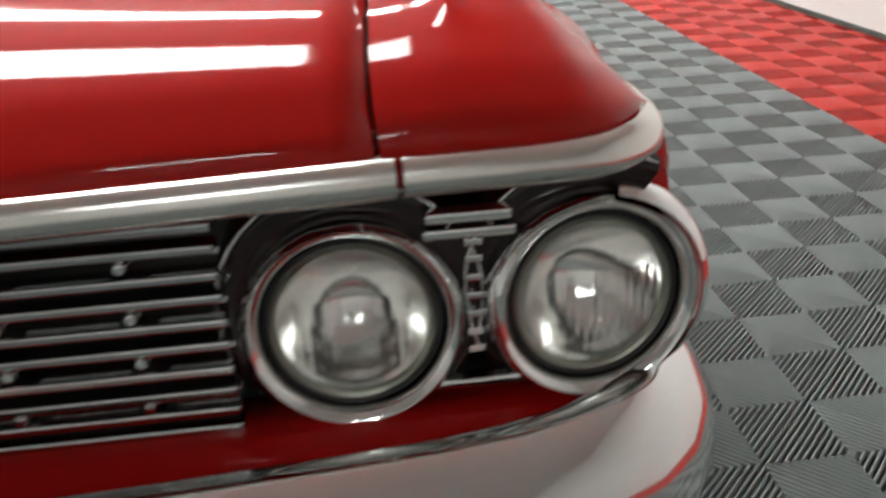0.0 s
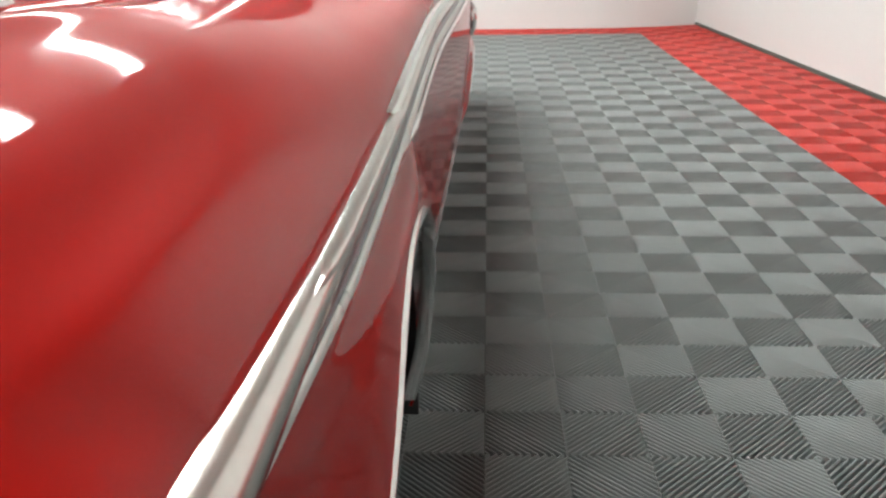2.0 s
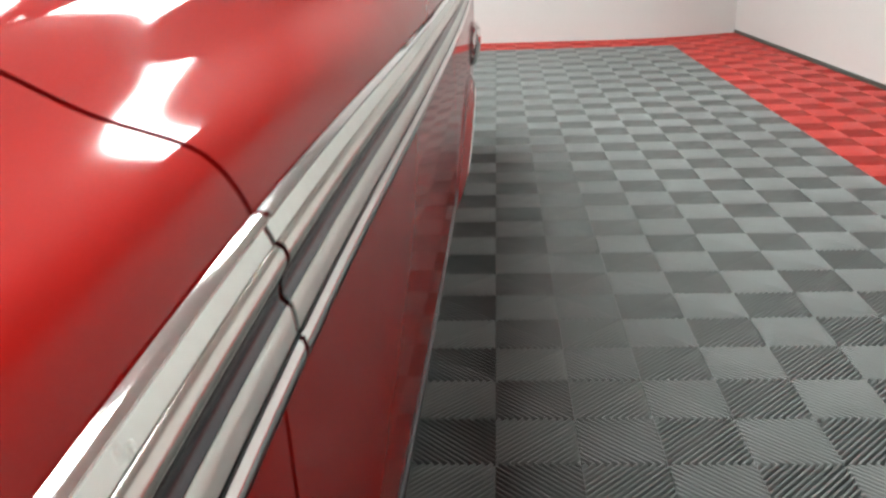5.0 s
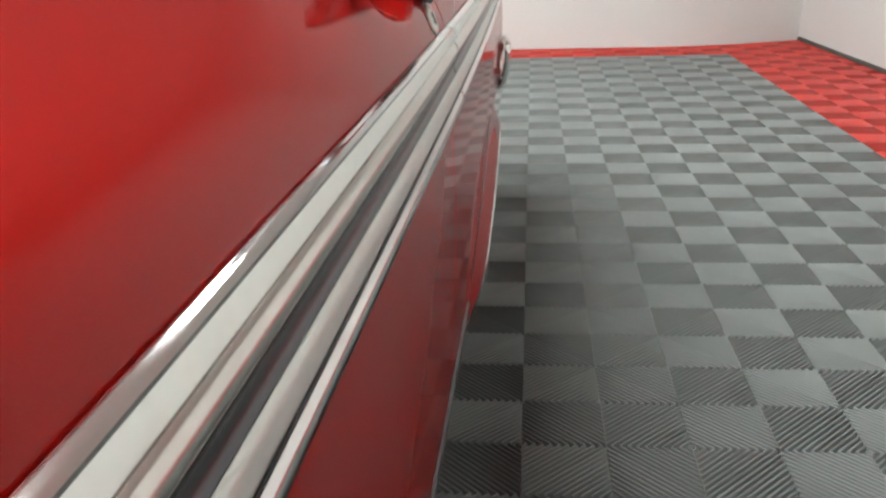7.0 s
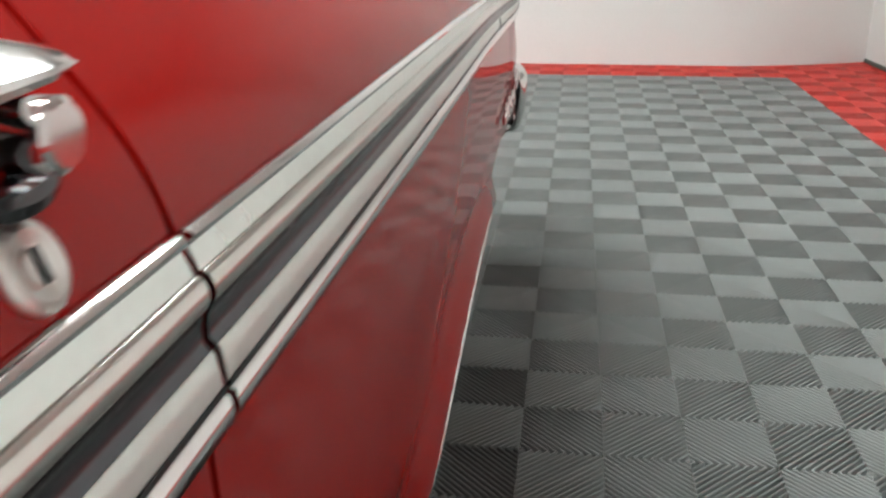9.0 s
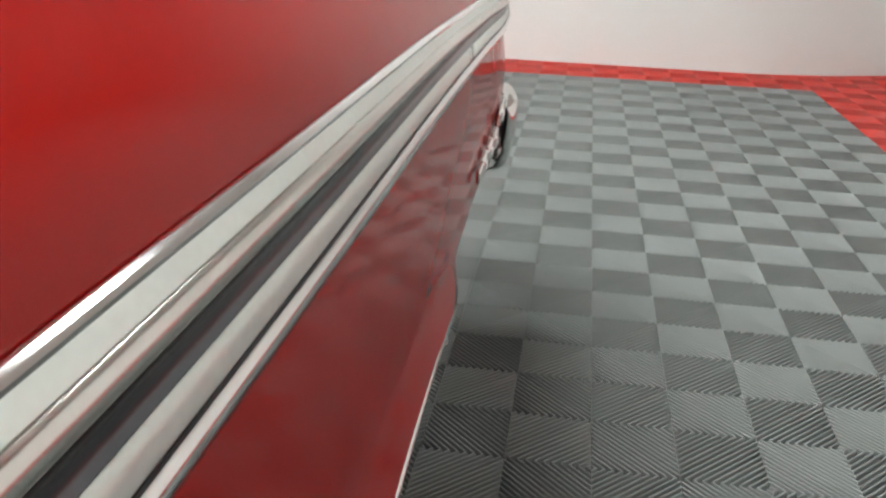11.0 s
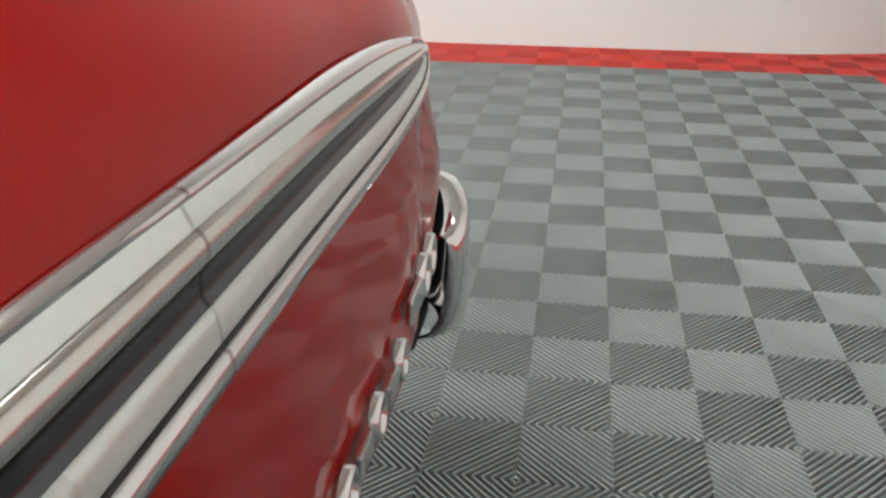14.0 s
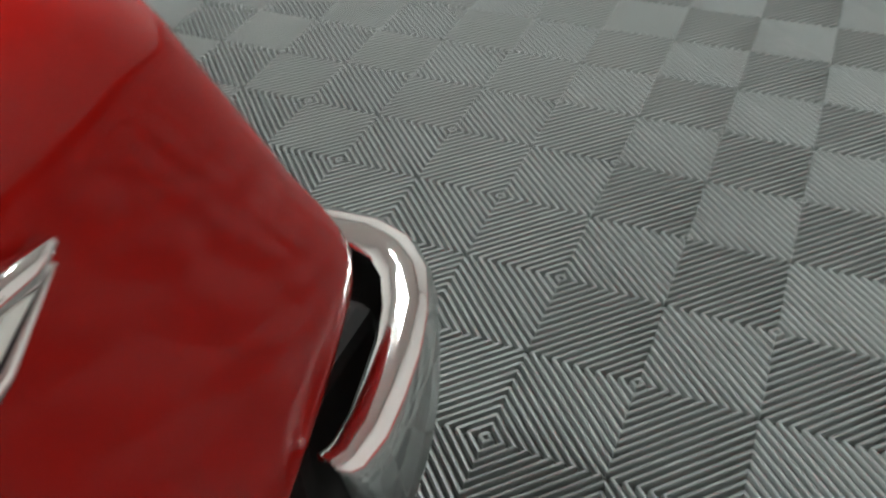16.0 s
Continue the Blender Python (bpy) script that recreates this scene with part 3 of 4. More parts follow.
molding_done = {}
for name, (profile, material, start, text) in BANDS.items():
    for y0, y1 in JOINTS:
        a = max(y0, start)
        if a >= y1 - 0.05:
            continue
        me = grid_mesh(name, band_rows(profile, a, y1, start, material), material, True)
        bm = bmesh.new()
        bm.from_mesh(me)
        bmesh.ops.recalc_face_normals(bm, faces=bm.faces)
        if sum(f.normal.x for f in bm.faces) < 0:
            bmesh.ops.reverse_faces(bm, faces=bm.faces)
        bmesh.ops.solidify(bm, geom=bm.faces[:], thickness=0.0012)
        bm.to_mesh(me)
        bm.free()
        me.shade_smooth()
        me.set_sharp_from_angle(angle=radians(60))
        car_part(name, me, label=text, mirror=True)


def tip_cap():
    """The rounded rear end of the molding."""
    y, s, r = -0.024, side(-0.022), ridge(-0.022)
    return tube("molding_tip", [(s + 0.002, y - 0.06, r), (s + 0.006, y - 0.03, r), (s + 0.007, y - 0.01, r), (s + 0.005, y + 0.004, r)], [0.004, 0.006, 0.006, 0.002], CHROME)


car_part("molding_tip", tip_cap(), label="bright pointed tip", mirror=True)


# ---- front end ----
def brow_path():
    """The front edge of hood and fender in plan, from the centre line round the corner."""
    pts = [(CX + (-0.47 - CX) * i / 10, -5.058 - 0.035 * (1 - (i / 10) ** 2), 0.820) for i in range(11)]
    pts += [(-0.40, -5.056, 0.820), (-0.345, -5.052, 0.820), (-0.312, -5.043, 0.820), (-0.288, -5.025, 0.820), (-0.272, -4.998, 0.819), (-0.263, -4.965, 0.817), (-0.259, -4.935, 0.815)]
    pts += [(side(y) + 0.0015, y, ridge(y) + 0.006) for y in (-4.89, -4.83, -4.76, -4.68, -4.60, -4.52, -4.44)]
    return [Vector(p) for p in pts]


def brow(name, i0, i1, shift=0.0):
    path = brow_path()[i0:i1]
    if shift:
        path[0] = path[0] + Vector((-shift, -0.001, 0))
        keys = [(i, tuple(p)) for i, p in enumerate(path)]
        path = [Vector(smooth_at(keys, i / 4)) for i in range(4 * len(path) - 3)]
    prof = [(-0.004, 0.0145), (0.004, 0.0138), (0.0095, 0.0105), (0.0135, 0.0045), (0.0150, -0.003), (0.0140, -0.010), (0.009, -0.0145), (-0.006, -0.0150)]
    rows = []
    for i, p in enumerate(path):
        d = path[min(i + 1, len(path) - 1)] - path[max(i - 1, 0)]
        out = Vector((d.y, -d.x, 0)).normalized()
        q = p.copy()
        k = min(1.0, max(0.62, 0.62 + 0.38 * (-4.60 - q.y) / 0.26)) if shift else 1.0
        rows.append([q + out * (a * k) + Vector((0, 0, b * k)) for a, b in prof])
    if shift:
        for e, k in ((0.010, 0.72), (0.018, 0.55), (0.024, 0.30), (0.026, 0.05)):
            rows.append([q + d.normalized() * e + out * (a * k) + Vector((0, 0, b * k)) for a, b in prof])
    me = grid_mesh(name, rows, RIDGE_METAL, True)
    solid(me, 0.0015)
    me.shade_smooth()
    me.set_sharp_from_angle(angle=radians(55))
    return me


car_part("hood_lip", brow("hood_lip", 0, 11), label="chrome strip along the hood's front edge", mirror=True)
car_part("fender_lip", brow("fender_lip", 11, 25, 0.064), label="chrome brow wrapping round the fender corner", mirror=True)

# grille
GY = -5.045
BAR = surface("grille_chrome", (0.52, 0.52, 0.52), 0.12, 1.0, vary=0.06, scale=14.0, fine=200.0)
car_part("grille_backing", box("grille_backing", (2 * CX + 0.30, -4.94, 0.60), (-0.30, -4.93, 0.815), BLACK), label="black recess behind the grille")
BAR_Z = [0.789, 0.772, 0.750, 0.732, 0.711, 0.692, 0.670, 0.651, 0.633, 0.617]
for z in BAR_Z:
    car_part("grille_bar", box("grille_bar", (2 * CX + 0.602, GY - 0.004, z - 0.0042), (-0.602, GY + 0.016, z + 0.0042), BAR, 0.0025))
for k, z in enumerate((0.763, 0.722, 0.683, 0.644)):
    for j in range(13):
        x = -0.670 - 0.097 * j
        stud = lathe("grille_stud", [(0.0, -0.012), (0.004, -0.011), (0.0062, -0.007), (0.0062, 0.02)], CHROME, "y", 10)
        stud.transform(Matrix.Translation((x, GY + 0.006, z)))
        car_part("grille_stud", stud)
        if j < 12:
            car_part("grille_slat", box("grille_slat", (x - 0.083, GY + 0.014, z - 0.003), (x - 0.014, GY + 0.022, z + 0.003), CHROME, 0.0015))
    car_part("grille_slat", box("grille_slat", (-0.655, GY + 0.014, z - 0.003), (-0.602, GY + 0.022, z + 0.003), CHROME, 0.0015), mirror=True)


def headlamp(x, z, tilt):
    lamp = part("headlamp", lathe("headlamp", [(0.0885, 0.060), (0.0885, 0.006), (0.086, -0.006), (0.081, -0.0105), (0.076, -0.008), (0.073, -0.002), (0.0715, 0.010), (0.0715, 0.05)], CHROME, "y", 56), car, "round sealed-beam headlamp in a chrome bezel")
    lamp.matrix_basis = Matrix.Translation(Vector((x, -5.036, z)) - OFF) @ pose(0, 0, 0, -4, 0, tilt)
    part("gasket", lathe("gasket", [(0.0714, 0.006), (0.070, 0.003), (0.0665, 0.004), (0.0655, 0.012), (0.0655, 0.03)], BLACK, "y", 48), lamp, "black ring")
    part("reflector", lathe("reflector", [(0.066 * k / 14, 0.068 - 0.054 * (k / 14) ** 2) for k in range(14, -1, -1)], REFLECT, "y", 48), lamp, "silvered reflector bowl")
    part("retainer", lathe("retainer", [(0.0660, 0.004), (0.0640, 0.0015), (0.0615, 0.003), (0.0605, 0.009)], RING, "y", 48), lamp, "thin dull retaining ring")
    part("lens", lens_mesh(), lamp, "fluted clear glass lens").visible_shadow = False
    return lamp


def lens_mesh():
    """A smooth domed front over a back with upright flutes."""
    def ring(r, back):
        row = []
        for s in range(120):
            a = 2 * math.pi * s / 120
            x, z = r * math.cos(a), r * math.sin(a)
            d = 0.010 - 0.011 * (1 - (r / 0.0655) ** 2)
            if back:
                edge = min(1.0, max(0.0, (0.062 - r) / 0.006))
                d += 0.0035 + edge * (0.0014 if z < 0.016 else 0.0006) * abs(math.sin(x / 0.0075 * math.pi)) + edge * 0.0005 * abs(math.sin(z / 0.021 * math.pi)) ** 0.4
            row.append((x, d, z))
        return row
    front = [ring(0.0655 * i / 14, False) for i in range(15)]
    back = [ring(0.0655 * i / 26, True) for i in range(26, -1, -1)]
    me = grid_mesh("lens", front + back, GLASS, True, closed=True)
    bm = bmesh.new()
    bm.from_mesh(me)
    bmesh.ops.remove_doubles(bm, verts=bm.verts, dist=1e-6)
    bmesh.ops.recalc_face_normals(bm, faces=bm.faces)
    bm.to_mesh(me)
    bm.free()
    me.shade_smooth()
    return me


RING = surface("dull_ring", (0.30, 0.30, 0.26), 0.4, 1.0, vary=0.1)
REFLECT = surface("lamp_reflector", (0.92, 0.92, 0.89), 0.14, 1.0, vary=0.12, scale=40.0, fine=300.0)
for x, z, tilt in ((-0.318, 0.697, 6), (-0.509, 0.692, 0)):
    headlamp(x, z, tilt)
    headlamp(2 * CX - x, z, -tilt)


POD = surface("pod_enamel", (0.016, 0.005, 0.005), 0.12, coat=0.0, vary=0.2, scale=14.0)


def lamp_pod(x, z, a0, a1):
    """The dark hood behind a headlamp bezel, open between a1 and a0."""
    rows = []
    for s in range(49):
        a = radians(a0 + (a1 - a0) * s / 48)
        grow = 1.0 + 0.17 * max(0.0, math.sin(a)) ** 0.8
        rows.append([(x + r * g * math.cos(a), y, z + r * g * math.sin(a)) for r, y, g in ((0.087, -5.022, 1.0), (0.094, -5.030, grow), (0.101, -5.024, grow), (0.104, -4.99, grow), (0.104, -4.935, grow))])
    me = grid_mesh("lamp_pod", rows, POD, True)
    return me


for x, z, a0, a1 in ((-0.318, 0.697, 64, 300), (-0.509, 0.692, 0, 360)):
    car_part("lamp_pod", lamp_pod(x, z, a0, a1), label="glossy black hood behind the headlamp", mirror=True)

def pod_edge(x, z, a0, a1):
    """The thin bright rim along the upper edge of a lamp hood."""
    pts = []
    for k in range(25):
        a = radians(a0 + (a1 - a0) * k / 24)
        r = 0.098 * (1.0 + 0.17 * max(0.0, math.sin(a)) ** 0.8) + 0.002
        pts.append((x + r * math.cos(a), -5.031, z + r * math.sin(a)))
    return tube("hood_rim", pts, [0.0006] + [0.0016] * 23 + [0.0006], CHROME, 8)


for x, z, a0, a1 in ((-0.318, 0.697, 66, 205), (-0.509, 0.692, -12, 190)):
    car_part("hood_rim", pod_edge(x, z, a0, a1), label="thin chrome rim of the lamp hood", mirror=True)

# short bars between the two lamps
for z, a, b in ((0.779, -0.450, -0.385), (0.766, -0.452, -0.382)):
    car_part("grille_bar", box("grille_bar", (a, GY - 0.002, z - 0.0042), (b, GY + 0.014, z + 0.0042), CHROME, 0.0022), mirror=True)
for z in (0.752, 0.738, 0.722, 0.706, 0.690, 0.674, 0.658):
    car_part("grille_stud", box("grille_stud", (-0.420, GY + 0.012, z - 0.003), (-0.406, GY + 0.02, z + 0.003), CHROME, 0.0012), mirror=True)
car_part("grille_bar", box("grille_bar", (-0.455, GY, 0.633 - 0.004), (-0.375, GY + 0.014, 0.633 + 0.004), CHROME, 0.002), mirror=True)


def corner_cap():
    """The chrome piece between outer headlamp and fender side."""
    rows = []
    for i in range(19):
        a = radians(-62 + 142 * i / 18)
        c, e = math.cos(a), math.sin(a)
        x0, z0 = -0.318 + 0.087 * c, 0.697 + 0.087 * e
        w = 0.5 + 0.5 * math.sin(radians(90 * min(1, (i + 2) / 12)))
        rows.append([(x0, -5.040, z0), (x0 + 0.005 * c * w, -5.037, z0 + 0.005 * e * w), (x0 + 0.010 * c * w, -5.024, z0 + 0.009 * e * w), (x0 + 0.011 * c * w, -5.00, z0 + 0.010 * e * w), (x0 + 0.006 * c * w, -4.965, z0 + 0.006 * e * w)])
    me = grid_mesh("corner_cap", rows, CHROME, True)
    return me


car_part("corner_cap", corner_cap(), label="chrome cap beside the headlamp", mirror=True)


def valance():
    rows = []
    for z, dy in ((0.616, 0.05), (0.613, -0.006), (0.606, -0.036), (0.590, -0.055), (0.560, -0.052), (0.50, -0.02), (0.40, 0.03)):
        row = []
        for i in range(41):
            u = -1 + 2 * i / 40
            x = CX + 0.985 * u
            row.append((x, -5.045 + dy - 0.02 * (1 - u**2) + 0.10 * max(0.0, abs(u) - 0.86) ** 1.5 * 6, z))
        rows.append(row)
    return grid_mesh("valance", rows, PAINT, True, thick=0.004)


car_part("valance", valance(), label="dark red panel under the grille")


def bumper_mesh(name, path, profile, material, thick=0.003):
    rows = []
    for i, p in enumerate(path):
        d = Vector(path[min(i + 1, len(path) - 1)]) - Vector(path[max(i - 1, 0)])
        out = Vector((d.y, -d.x, 0)).normalized()
        rows.append([Vector(p) + out * a + Vector((0, 0, b)) for a, b in profile])
    me = grid_mesh(name, rows, material, True)
    solid(me, thick)
    me.shade_smooth()
    me.set_sharp_from_angle(angle=radians(60))
    return me


fb = [(CX + 0.80 * (i / 12), -5.135 - 0.03 * (1 - (i / 12) ** 2), 0.526) for i in range(13)]
corner = [(-0.46, -5.135), (-0.40, -5.126), (-0.345, -5.112), (-0.30, -5.092), (-0.268, -5.066), (-0.246, -5.034), (-0.233, -4.995), (-0.228, -4.95), (-0.229, -4.90), (-0.235, -4.82)]
fb = fb[:-1] + [(x, y, 0.527 + 0.006 * k / 9) for k, (x, y) in enumerate(corner)]
FB_PROFILE = [(-0.045, 0.090), (-0.030, 0.100), (-0.018, 0.101), (-0.006, 0.095), (0.012, 0.080), (0.026, 0.062), (0.034, 0.042), (0.037, 0.015), (0.034, -0.015), (0.026, -0.05), (0.006, -0.085), (-0.03, -0.092)]
car_part("front_bumper", bumper_mesh("front_bumper", fb, FB_PROFILE, CHROME), label="chrome front bumper", mirror=True)

# fender-top ornament and its raised crease
orn = thing("fender_ornament", "slim chrome spear ornament on the red fender top", "ornament", at=(-0.421, -4.795, 0.935))
part("spear", tube("spear", [(0.010, -0.105, -0.006), (0.010, -0.095, 0.004), (0.006, -0.03, 0.016), (0.0, 0.08, 0.024), (-0.008, 0.16, 0.022)], [0.005, 0.010, 0.014, 0.013, 0.004], CHROME, 14, 0.75), orn)

# ---- rear end ----
def rear_bumper():
    """One half of the bumper: across the tail, round the corner and forward along the side."""
    plan = [(CX + 0.86 * (i / 10), 0.262) for i in range(11)]
    plan += [(-0.343, 0.261), (-0.307, 0.256), (-0.279, 0.242), (-0.258, 0.220), (-0.245, 0.190), (-0.238, 0.160), (-0.235, 0.130), (-0.235, 0.105), (-0.240, 0.086)]
    rows = []
    for i, (x, y) in enumerate(plan):
        x0, y0 = plan[max(i - 1, 0)]
        x1, y1 = plan[min(i + 1, len(plan) - 1)]
        d = math.hypot(x1 - x0, y1 - y0)
        ox, oy = -(y1 - y0) / d, (x1 - x0) / d
        u = min(1.0, max(0.0, (i - 11) / 8))
        top, low = 0.584 - 0.032 * u * u - 0.022 * min(1.0, max(0.0, (14 - i) / 4)) ** 1.5, 0.385
        lip = 0.030 - 0.010 * u
        lean = 0.030 * u * u
        row = []
        for a, f in ((-lip, 0.95), (-lip * 0.75, 0.99), (-lip * 0.3, 1.0), (0.002, 0.985), (0.008, 0.93), (0.010, 0.80), (0.009, 0.60), (0.005, 0.40), (-0.003, 0.20), (-0.014, 0.06), (-0.030, 0.0)):
            row.append((x + ox * a, y + oy * a + lean * (1 - f), low + (top - low) * f))
        rows.append(row)
    for back, k in ((0.006, 0.35), (0.009, 0.7), (0.010, 1.0)):
        rows.append([(p[0] - 0.022 * k * max(0.0, 1 - j / 12), p[1] - back, p[2]) for j, p in enumerate(reversed(row))][::-1])
    me = grid_mesh("rear_bumper", rows, CHROME, True)
    solid(me, 0.004)
    me.shade_smooth()
    me.set_sharp_from_angle(angle=radians(60))
    return me


car_part("rear_bumper", rear_bumper(), label="chrome rear bumper", mirror=True)
# added black box: puts in the shade of the gap between body and bumper
car_part("bumper_core", box("bumper_core", (2 * CX + 0.290, 0.095, 0.37), (-0.290, 0.215, 0.535), UNDER, 0.012), label="black box standing in for the shaded gap behind the bumper")

# chrome script pieces on the rear quarter, as plain shapes
def badge_piece(y0, y1, z0, z1, ring):
    if not ring:
        me = box("badge_piece", (0, y0, z0), (0.008, y1, z1), CHROME, 0.0025)
    else:
        n = 20
        cy, cz, ry, rz = (y0 + y1) / 2, (z0 + z1) / 2, (y1 - y0) / 2 - 0.003, (z1 - z0) / 2 - 0.003
        rows = []
        for s in range(n + 1):
            a = 2 * math.pi * s / n
            rows.append([(x, cy + (ry + e) * math.cos(a), cz + (rz + e) * math.sin(a)) for x, e in ((0, 0.0045), (0.008, 0.0035), (0.009, 0.0), (0.008, -0.0035), (0, -0.0045))])
        me = grid_mesh("badge_piece", rows, CHROME, True)
    me.transform(Matrix.Translation((side((y0 + y1) / 2) + 0.007, 0, 0)))
    return me


BADGE = [(-0.056, -0.018, True), (-0.108, -0.068, True), (-0.172, -0.116, False), (-0.228, -0.196, True), (-0.272, -0.238, False), (-0.318, -0.282, True), (-0.366, -0.328, False), (-0.412, -0.376, True), (-0.500, -0.424, False)]
for n, (y0, y1, ring) in enumerate((a + 0.011, b + 0.011, c) for a, b, c in BADGE):
    low, high = (0.552, 0.597) if n < 3 else (0.529, 0.569)
    car_part("badge_piece", badge_piece(y0, y1, low + (0 if ring else 0.008), high - (0 if ring else 0.010), ring))

# ---- door handle, button and lock ----
def handle_mesh():
    """A slim blade: a bright outer edge, a dark upper face, and a broad wedge at the rear end."""
    rows = []
    for y, x, z, h, w, rise in (
        (-2.519, -0.253, 0.939, 0.0010, 0.003, 0.001), (-2.510, -0.248, 0.936, 0.0035, 0.009, 0.004), (-2.49, -0.246, 0.934, 0.0050, 0.014, 0.008),
        (-2.45, -0.2445, 0.931, 0.0058, 0.015, 0.009), (-2.40, -0.2435, 0.9285, 0.0058, 0.015, 0.0095), (-2.34, -0.243, 0.927, 0.0058, 0.015, 0.0095),
        (-2.304, -0.243, 0.9265, 0.0058, 0.015, 0.0095), (-2.290, -0.243, 0.9268, 0.0057, 0.036, 0.0135), (-2.25, -0.243, 0.9275, 0.0052, 0.034, 0.013),
        (-2.222, -0.244, 0.929, 0.0040, 0.024, 0.010), (-2.207, -0.246, 0.931, 0.0022, 0.009, 0.005), (-2.202, -0.248, 0.932, 0.0008, 0.002, 0.001),
    ):
        rows.append([(x, y, z), (x + 0.0008, y, z + 0.5 * h), (x, y, z + h), (x - 0.4 * w, y, z + h + 0.62 * rise), (x - w, y, z + h + rise), (x - w, y, z + h + rise - 0.005), (x - 0.3 * w, y, z)])
    me = grid_mesh("door_handle", rows, CHROME, True, closed=True)
    bm = bmesh.new()
    bm.from_mesh(me)
    bmesh.ops.holes_fill(bm, edges=bm.edges[:], sides=0)
    bmesh.ops.recalc_face_normals(bm, faces=bm.faces)
    bm.to_mesh(me)
    bm.free()
    me.set_sharp_from_angle(angle=radians(25))
    return me


def bracket_mesh():
    """The curved strap that carries the push button under the blade."""
    keys = [(0, (-0.262, -2.290, 0.930)), (1, (-0.258, -2.279, 0.913)), (2, (-0.253, -2.262, 0.900)), (3, (-0.249, -2.243, 0.8945)), (4, (-0.247, -2.228, 0.8965)), (5, (-0.248, -2.219, 0.905))]
    pts = [Vector(smooth_at(keys, i / 4)) for i in range(21)]
    rows = []
    for i, p in enumerate(pts):
        d = pts[min(i + 1, 20)] - pts[max(i - 1, 0)]
        up = Vector((0, -d.z, d.y)).normalized()
        rows.append([p + up * 0.0045, p + Vector((0.002, 0, 0)) + up * 0.001, p - up * 0.0035, p + Vector((-0.030, 0, 0)) - up * 0.002, p + Vector((-0.030, 0, 0)) + up * 0.003])
    me = grid_mesh("button_bracket", rows, FOOT, True, closed=True)
    bm = bmesh.new()
    bm.from_mesh(me)
    bmesh.ops.holes_fill(bm, edges=bm.edges[:], sides=0)
    bmesh.ops.recalc_face_normals(bm, faces=bm.faces)
    bm.to_mesh(me)
    bm.free()
    me.set_sharp_from_angle(angle=radians(45))
    return me


# chrome coloured dark: reflections and shade under the handle are painted in
FOOT = surface("chrome_painted_dark", (0.12, 0.12, 0.125), 0.15, 1.0, vary=0.1, scale=20.0)
hd = car_part("door_handle", handle_mesh(), label="chrome blade handle")[0]
car_part("button_bracket", bracket_mesh(), hd, "chrome strap under the blade, dark reflection in its colour")
car_part("handle_foot", box("handle_foot", (-0.300, -2.512, 0.926), (-0.256, -2.472, 0.939), FOOT, 0.006), hd, "front mount, coloured dark for the shade under the handle")
car_part("handle_foot", box("handle_foot", (-0.300, -2.282, 0.903), (-0.262, -2.222, 0.932), FOOT, 0.006), hd, "rear mount, dark reflection in its colour")
btn = lathe("push_button", [(0.0, 0.0), (0.0095, 0.0), (0.0118, -0.002), (0.0118, -0.035)], CHROME, "x", 24)
btn.transform(Matrix.Translation((-0.233, -2.236, 0.916)))
car_part("push_button", btn, hd, "round chrome push button")
lock = lathe("door_lock", [(0.0, 0.002), (0.006, 0.002), (0.007, 0.0), (0.012, 0.002), (0.0155, 0.0), (0.0165, -0.012)], SATIN, "x", 28)
lock.transform(Matrix.Rotation(radians(-20), 4, "Y"))
lock.transform(Matrix.Translation((-0.248, -2.241, 0.876)))
lk = car_part("door_lock", lock, label="round metal key lock")[0]
slot = box("key_slot", (0.0015, -0.0015, -0.006), (0.0032, 0.0015, 0.006), BLACK)
slot.transform(Matrix.Rotation(radians(-20), 4, "Y"))
slot.transform(Matrix.Translation((-0.248, -2.241, 0.876)))
car_part("key_slot", slot, lk)

# rocker strip
rocker = [(side(y) - 0.024, y, 0.320) for y in np.linspace(-3.80, -1.56, 24)]
car_part("rocker_strip", tube("rocker_strip", rocker, 0.006, COVE, 10, 1.6), label="dull metal strip along the sill", mirror=True)


# ---- the ribbed floor ----
def clip(poly, a, b, c):
    """Keeps the part of a polygon with a x + b y <= c."""
    out = []
    for i, p in enumerate(poly):
        q = poly[(i + 1) % len(poly)]
        dp, dq = a * p[0] + b * p[1] - c, a * q[0] + b * q[1] - c
        if dp <= 0:
            out.append(p)
        if dp * dq < 0:
            t = dp / (dp - dq)
            out.append((p[0] + t * (q[0] - p[0]), p[1] + t * (q[1] - p[1])))
    return out


def rib_polygons(share, n=10, wide=2 * Q, deep=2 * Q):
    """The outlines of a tile's slanted ribs, cut at wide and deep where a tile meets a wall."""
    polys = []
    step = Q / n
    for i in range(2):
        for j in range(2):
            lean = 1 if (i + j) % 2 == 0 else -1
            for k in range(2 * n):
                c = -Q + (k + 0.5) * step
                h = step * share / 2
                sq = [(0.0004, 0.0004), (Q - 0.0004, 0.0004), (Q - 0.0004, Q - 0.0004), (0.0004, Q - 0.0004)]
                sq = clip(clip(sq, 1, -1, c + h), -1, 1, h - c)
                if lean < 0:
                    sq = [(Q - x, y) for x, y in sq][::-1]
                sq = [(x + i * Q, y + j * Q) for x, y in sq]
                polys.append(clip(clip(sq, 1, 0, wide), 0, 1, deep))
    return polys


DEEP = 0.016


RINGS = ((0.16, 0.0), (0.34, -0.0011), (0.48, -0.0042), (0.48, -DEEP))


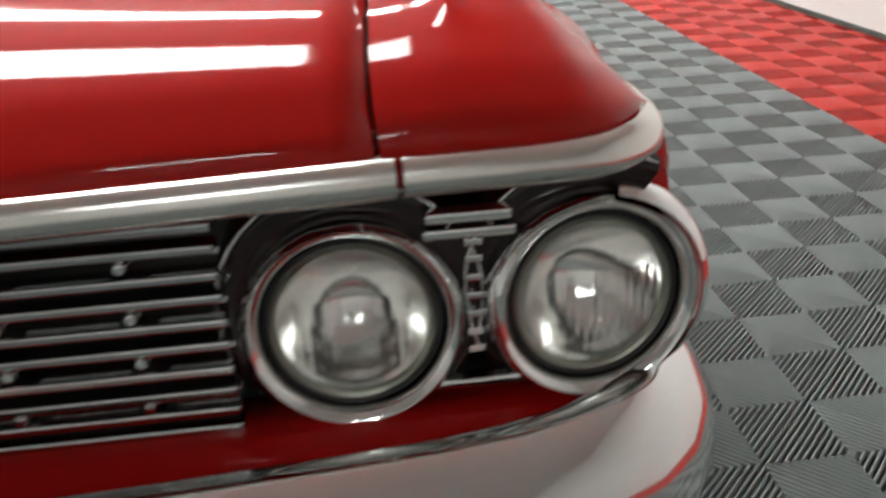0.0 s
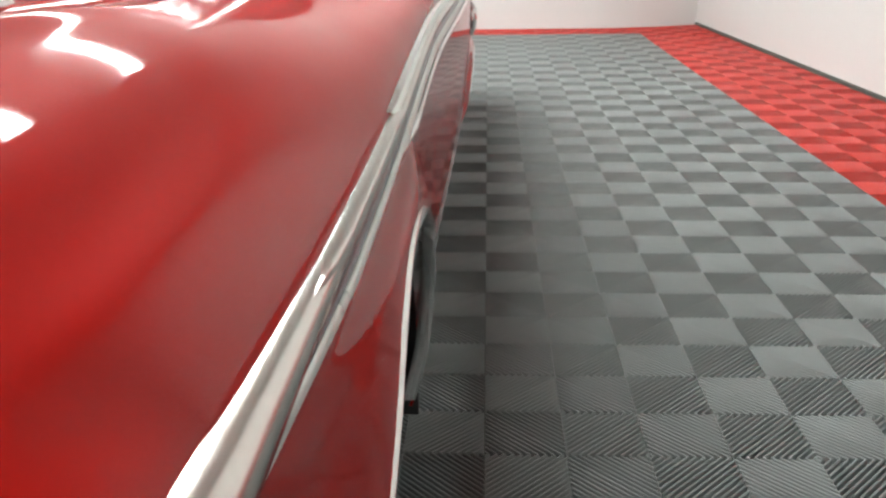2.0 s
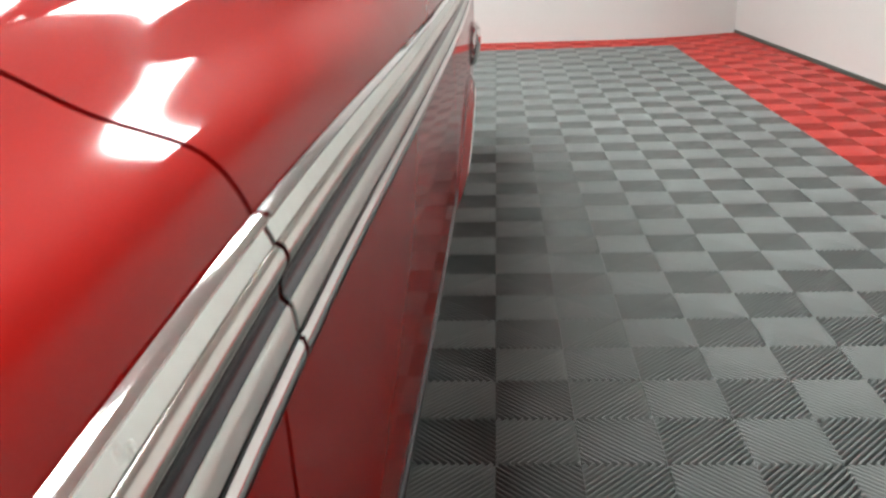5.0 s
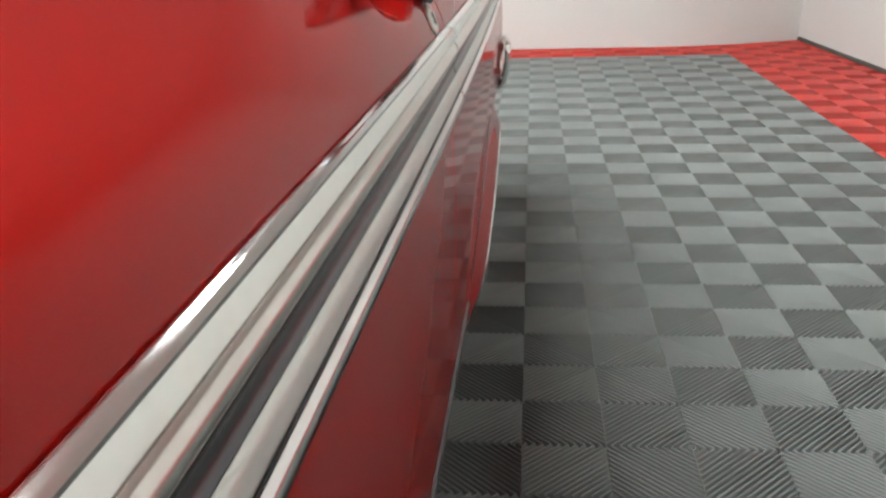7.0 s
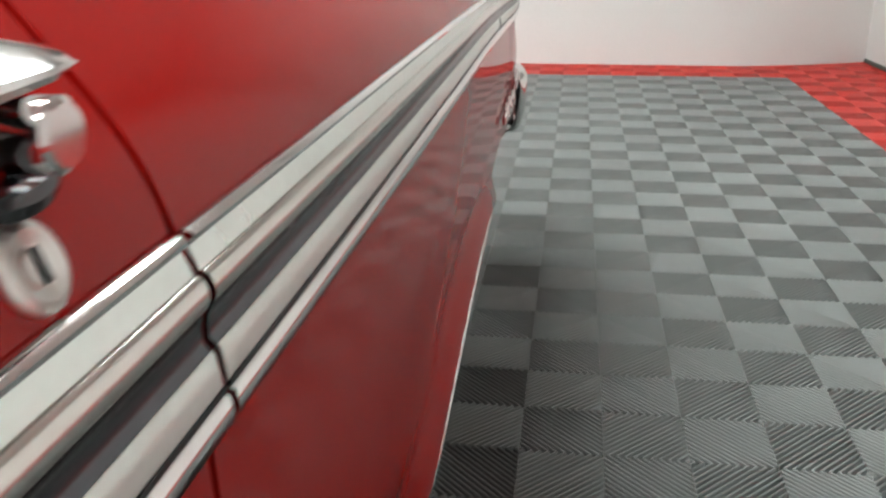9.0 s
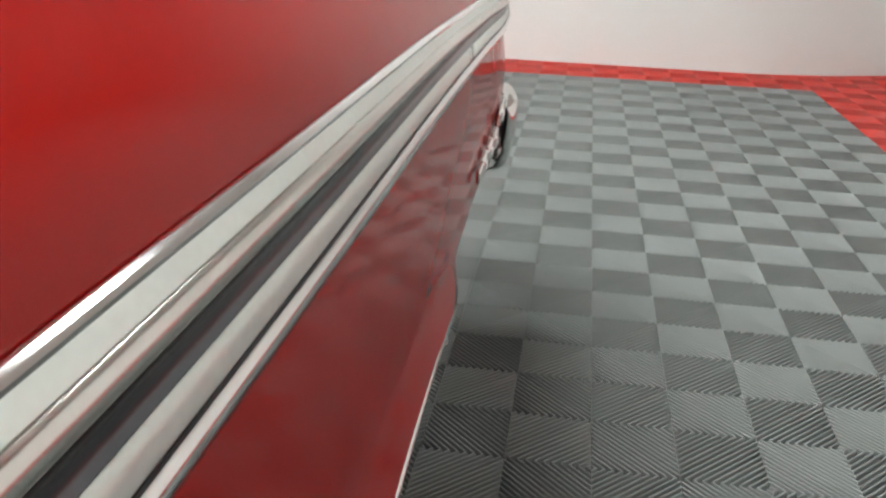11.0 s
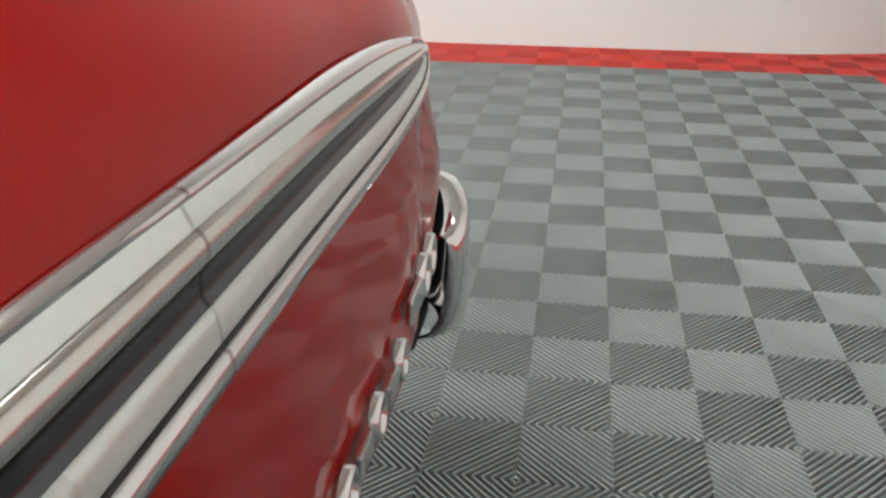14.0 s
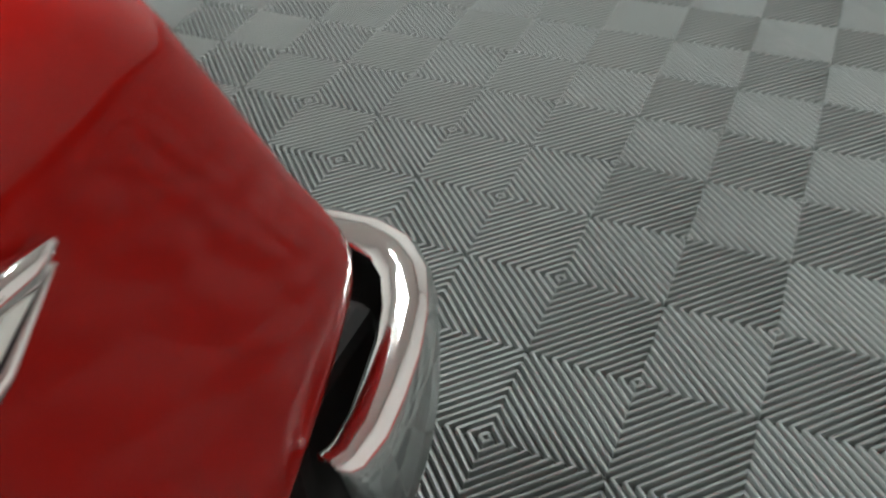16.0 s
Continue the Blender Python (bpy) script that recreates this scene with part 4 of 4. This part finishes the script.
def tile_geometry(wide=2 * Q, deep=2 * Q, rings=RINGS):
    """Ribs with a rounded top and upright flanks."""
    outlines = {s: rib_polygons(s, wide=wide, deep=deep) for s, z in rings}
    verts, faces = [], []
    for k, base in enumerate(outlines[rings[-1][0]]):
        n, b = len(base), len(verts)
        if n < 3:
            continue
        for s, z in rings:
            p = outlines[s][k]
            verts += [(x, y, z) for x, y in (p if len(p) == n else base)]
        faces.append(tuple(range(b, b + n)))
        for r in range(len(rings) - 1):
            faces += [(b + r * n + i, b + (r + 1) * n + i, b + (r + 1) * n + (i + 1) % n, b + r * n + (i + 1) % n) for i in range(n)]
    return verts, faces


def tile_mesh(name, material, wide=2 * Q, deep=2 * Q):
    v, f = tile_geometry(wide, deep)
    me = mesh(name, v, f, material, True)
    me.set_sharp_from_angle(angle=radians(58))
    return me


floor = tagged(new("floor", box("floor", (LEFT_X, BACK_Y, -0.06), (EAST_A[0], 4.62, -DEEP), SUB)), label="floor of interlocking ribbed plastic tiles, grey with a red border", category="floor", kind="structure")
T = 2 * Q
shapes = {red: tile_mesh("tile", RED if red else GREY) for red in (False, True)}
far_grey, far_red = [], []
for i in range(-16, 8):
    for j in range(-40, 14):
        x, y = i * T, j * T
        red = x >= EDGE_X - 0.01 or y >= EDGE_Y - 0.01
        if -0.4 <= x and -5.3 <= y:
            ob = new("tile", shapes[red])
            ob.location = (x, y, 0)
            ob.parent = floor
        else:
            (far_red if red else far_grey).append((x, y))


def joined(name, spots, material, label):
    v, f = tile_geometry(rings=((0.34, 0.0), (0.48, -0.004), (0.48, -DEEP)))
    v = np.array(v)
    verts = np.concatenate([v + (x, y, 0) for x, y in spots])
    faces = [tuple(k + n * len(v) for k in face) for n in range(len(spots)) for face in f]
    ob = new(name, mesh(name, verts, faces, material))
    ob.parent = floor
    return tagged(ob, label=label, kind="stuff")


joined("tile_field", far_grey, GREY, "grey ribbed tiles farther off")
if far_red:
    joined("tile_border", far_red, RED, "red ribbed tiles farther off")
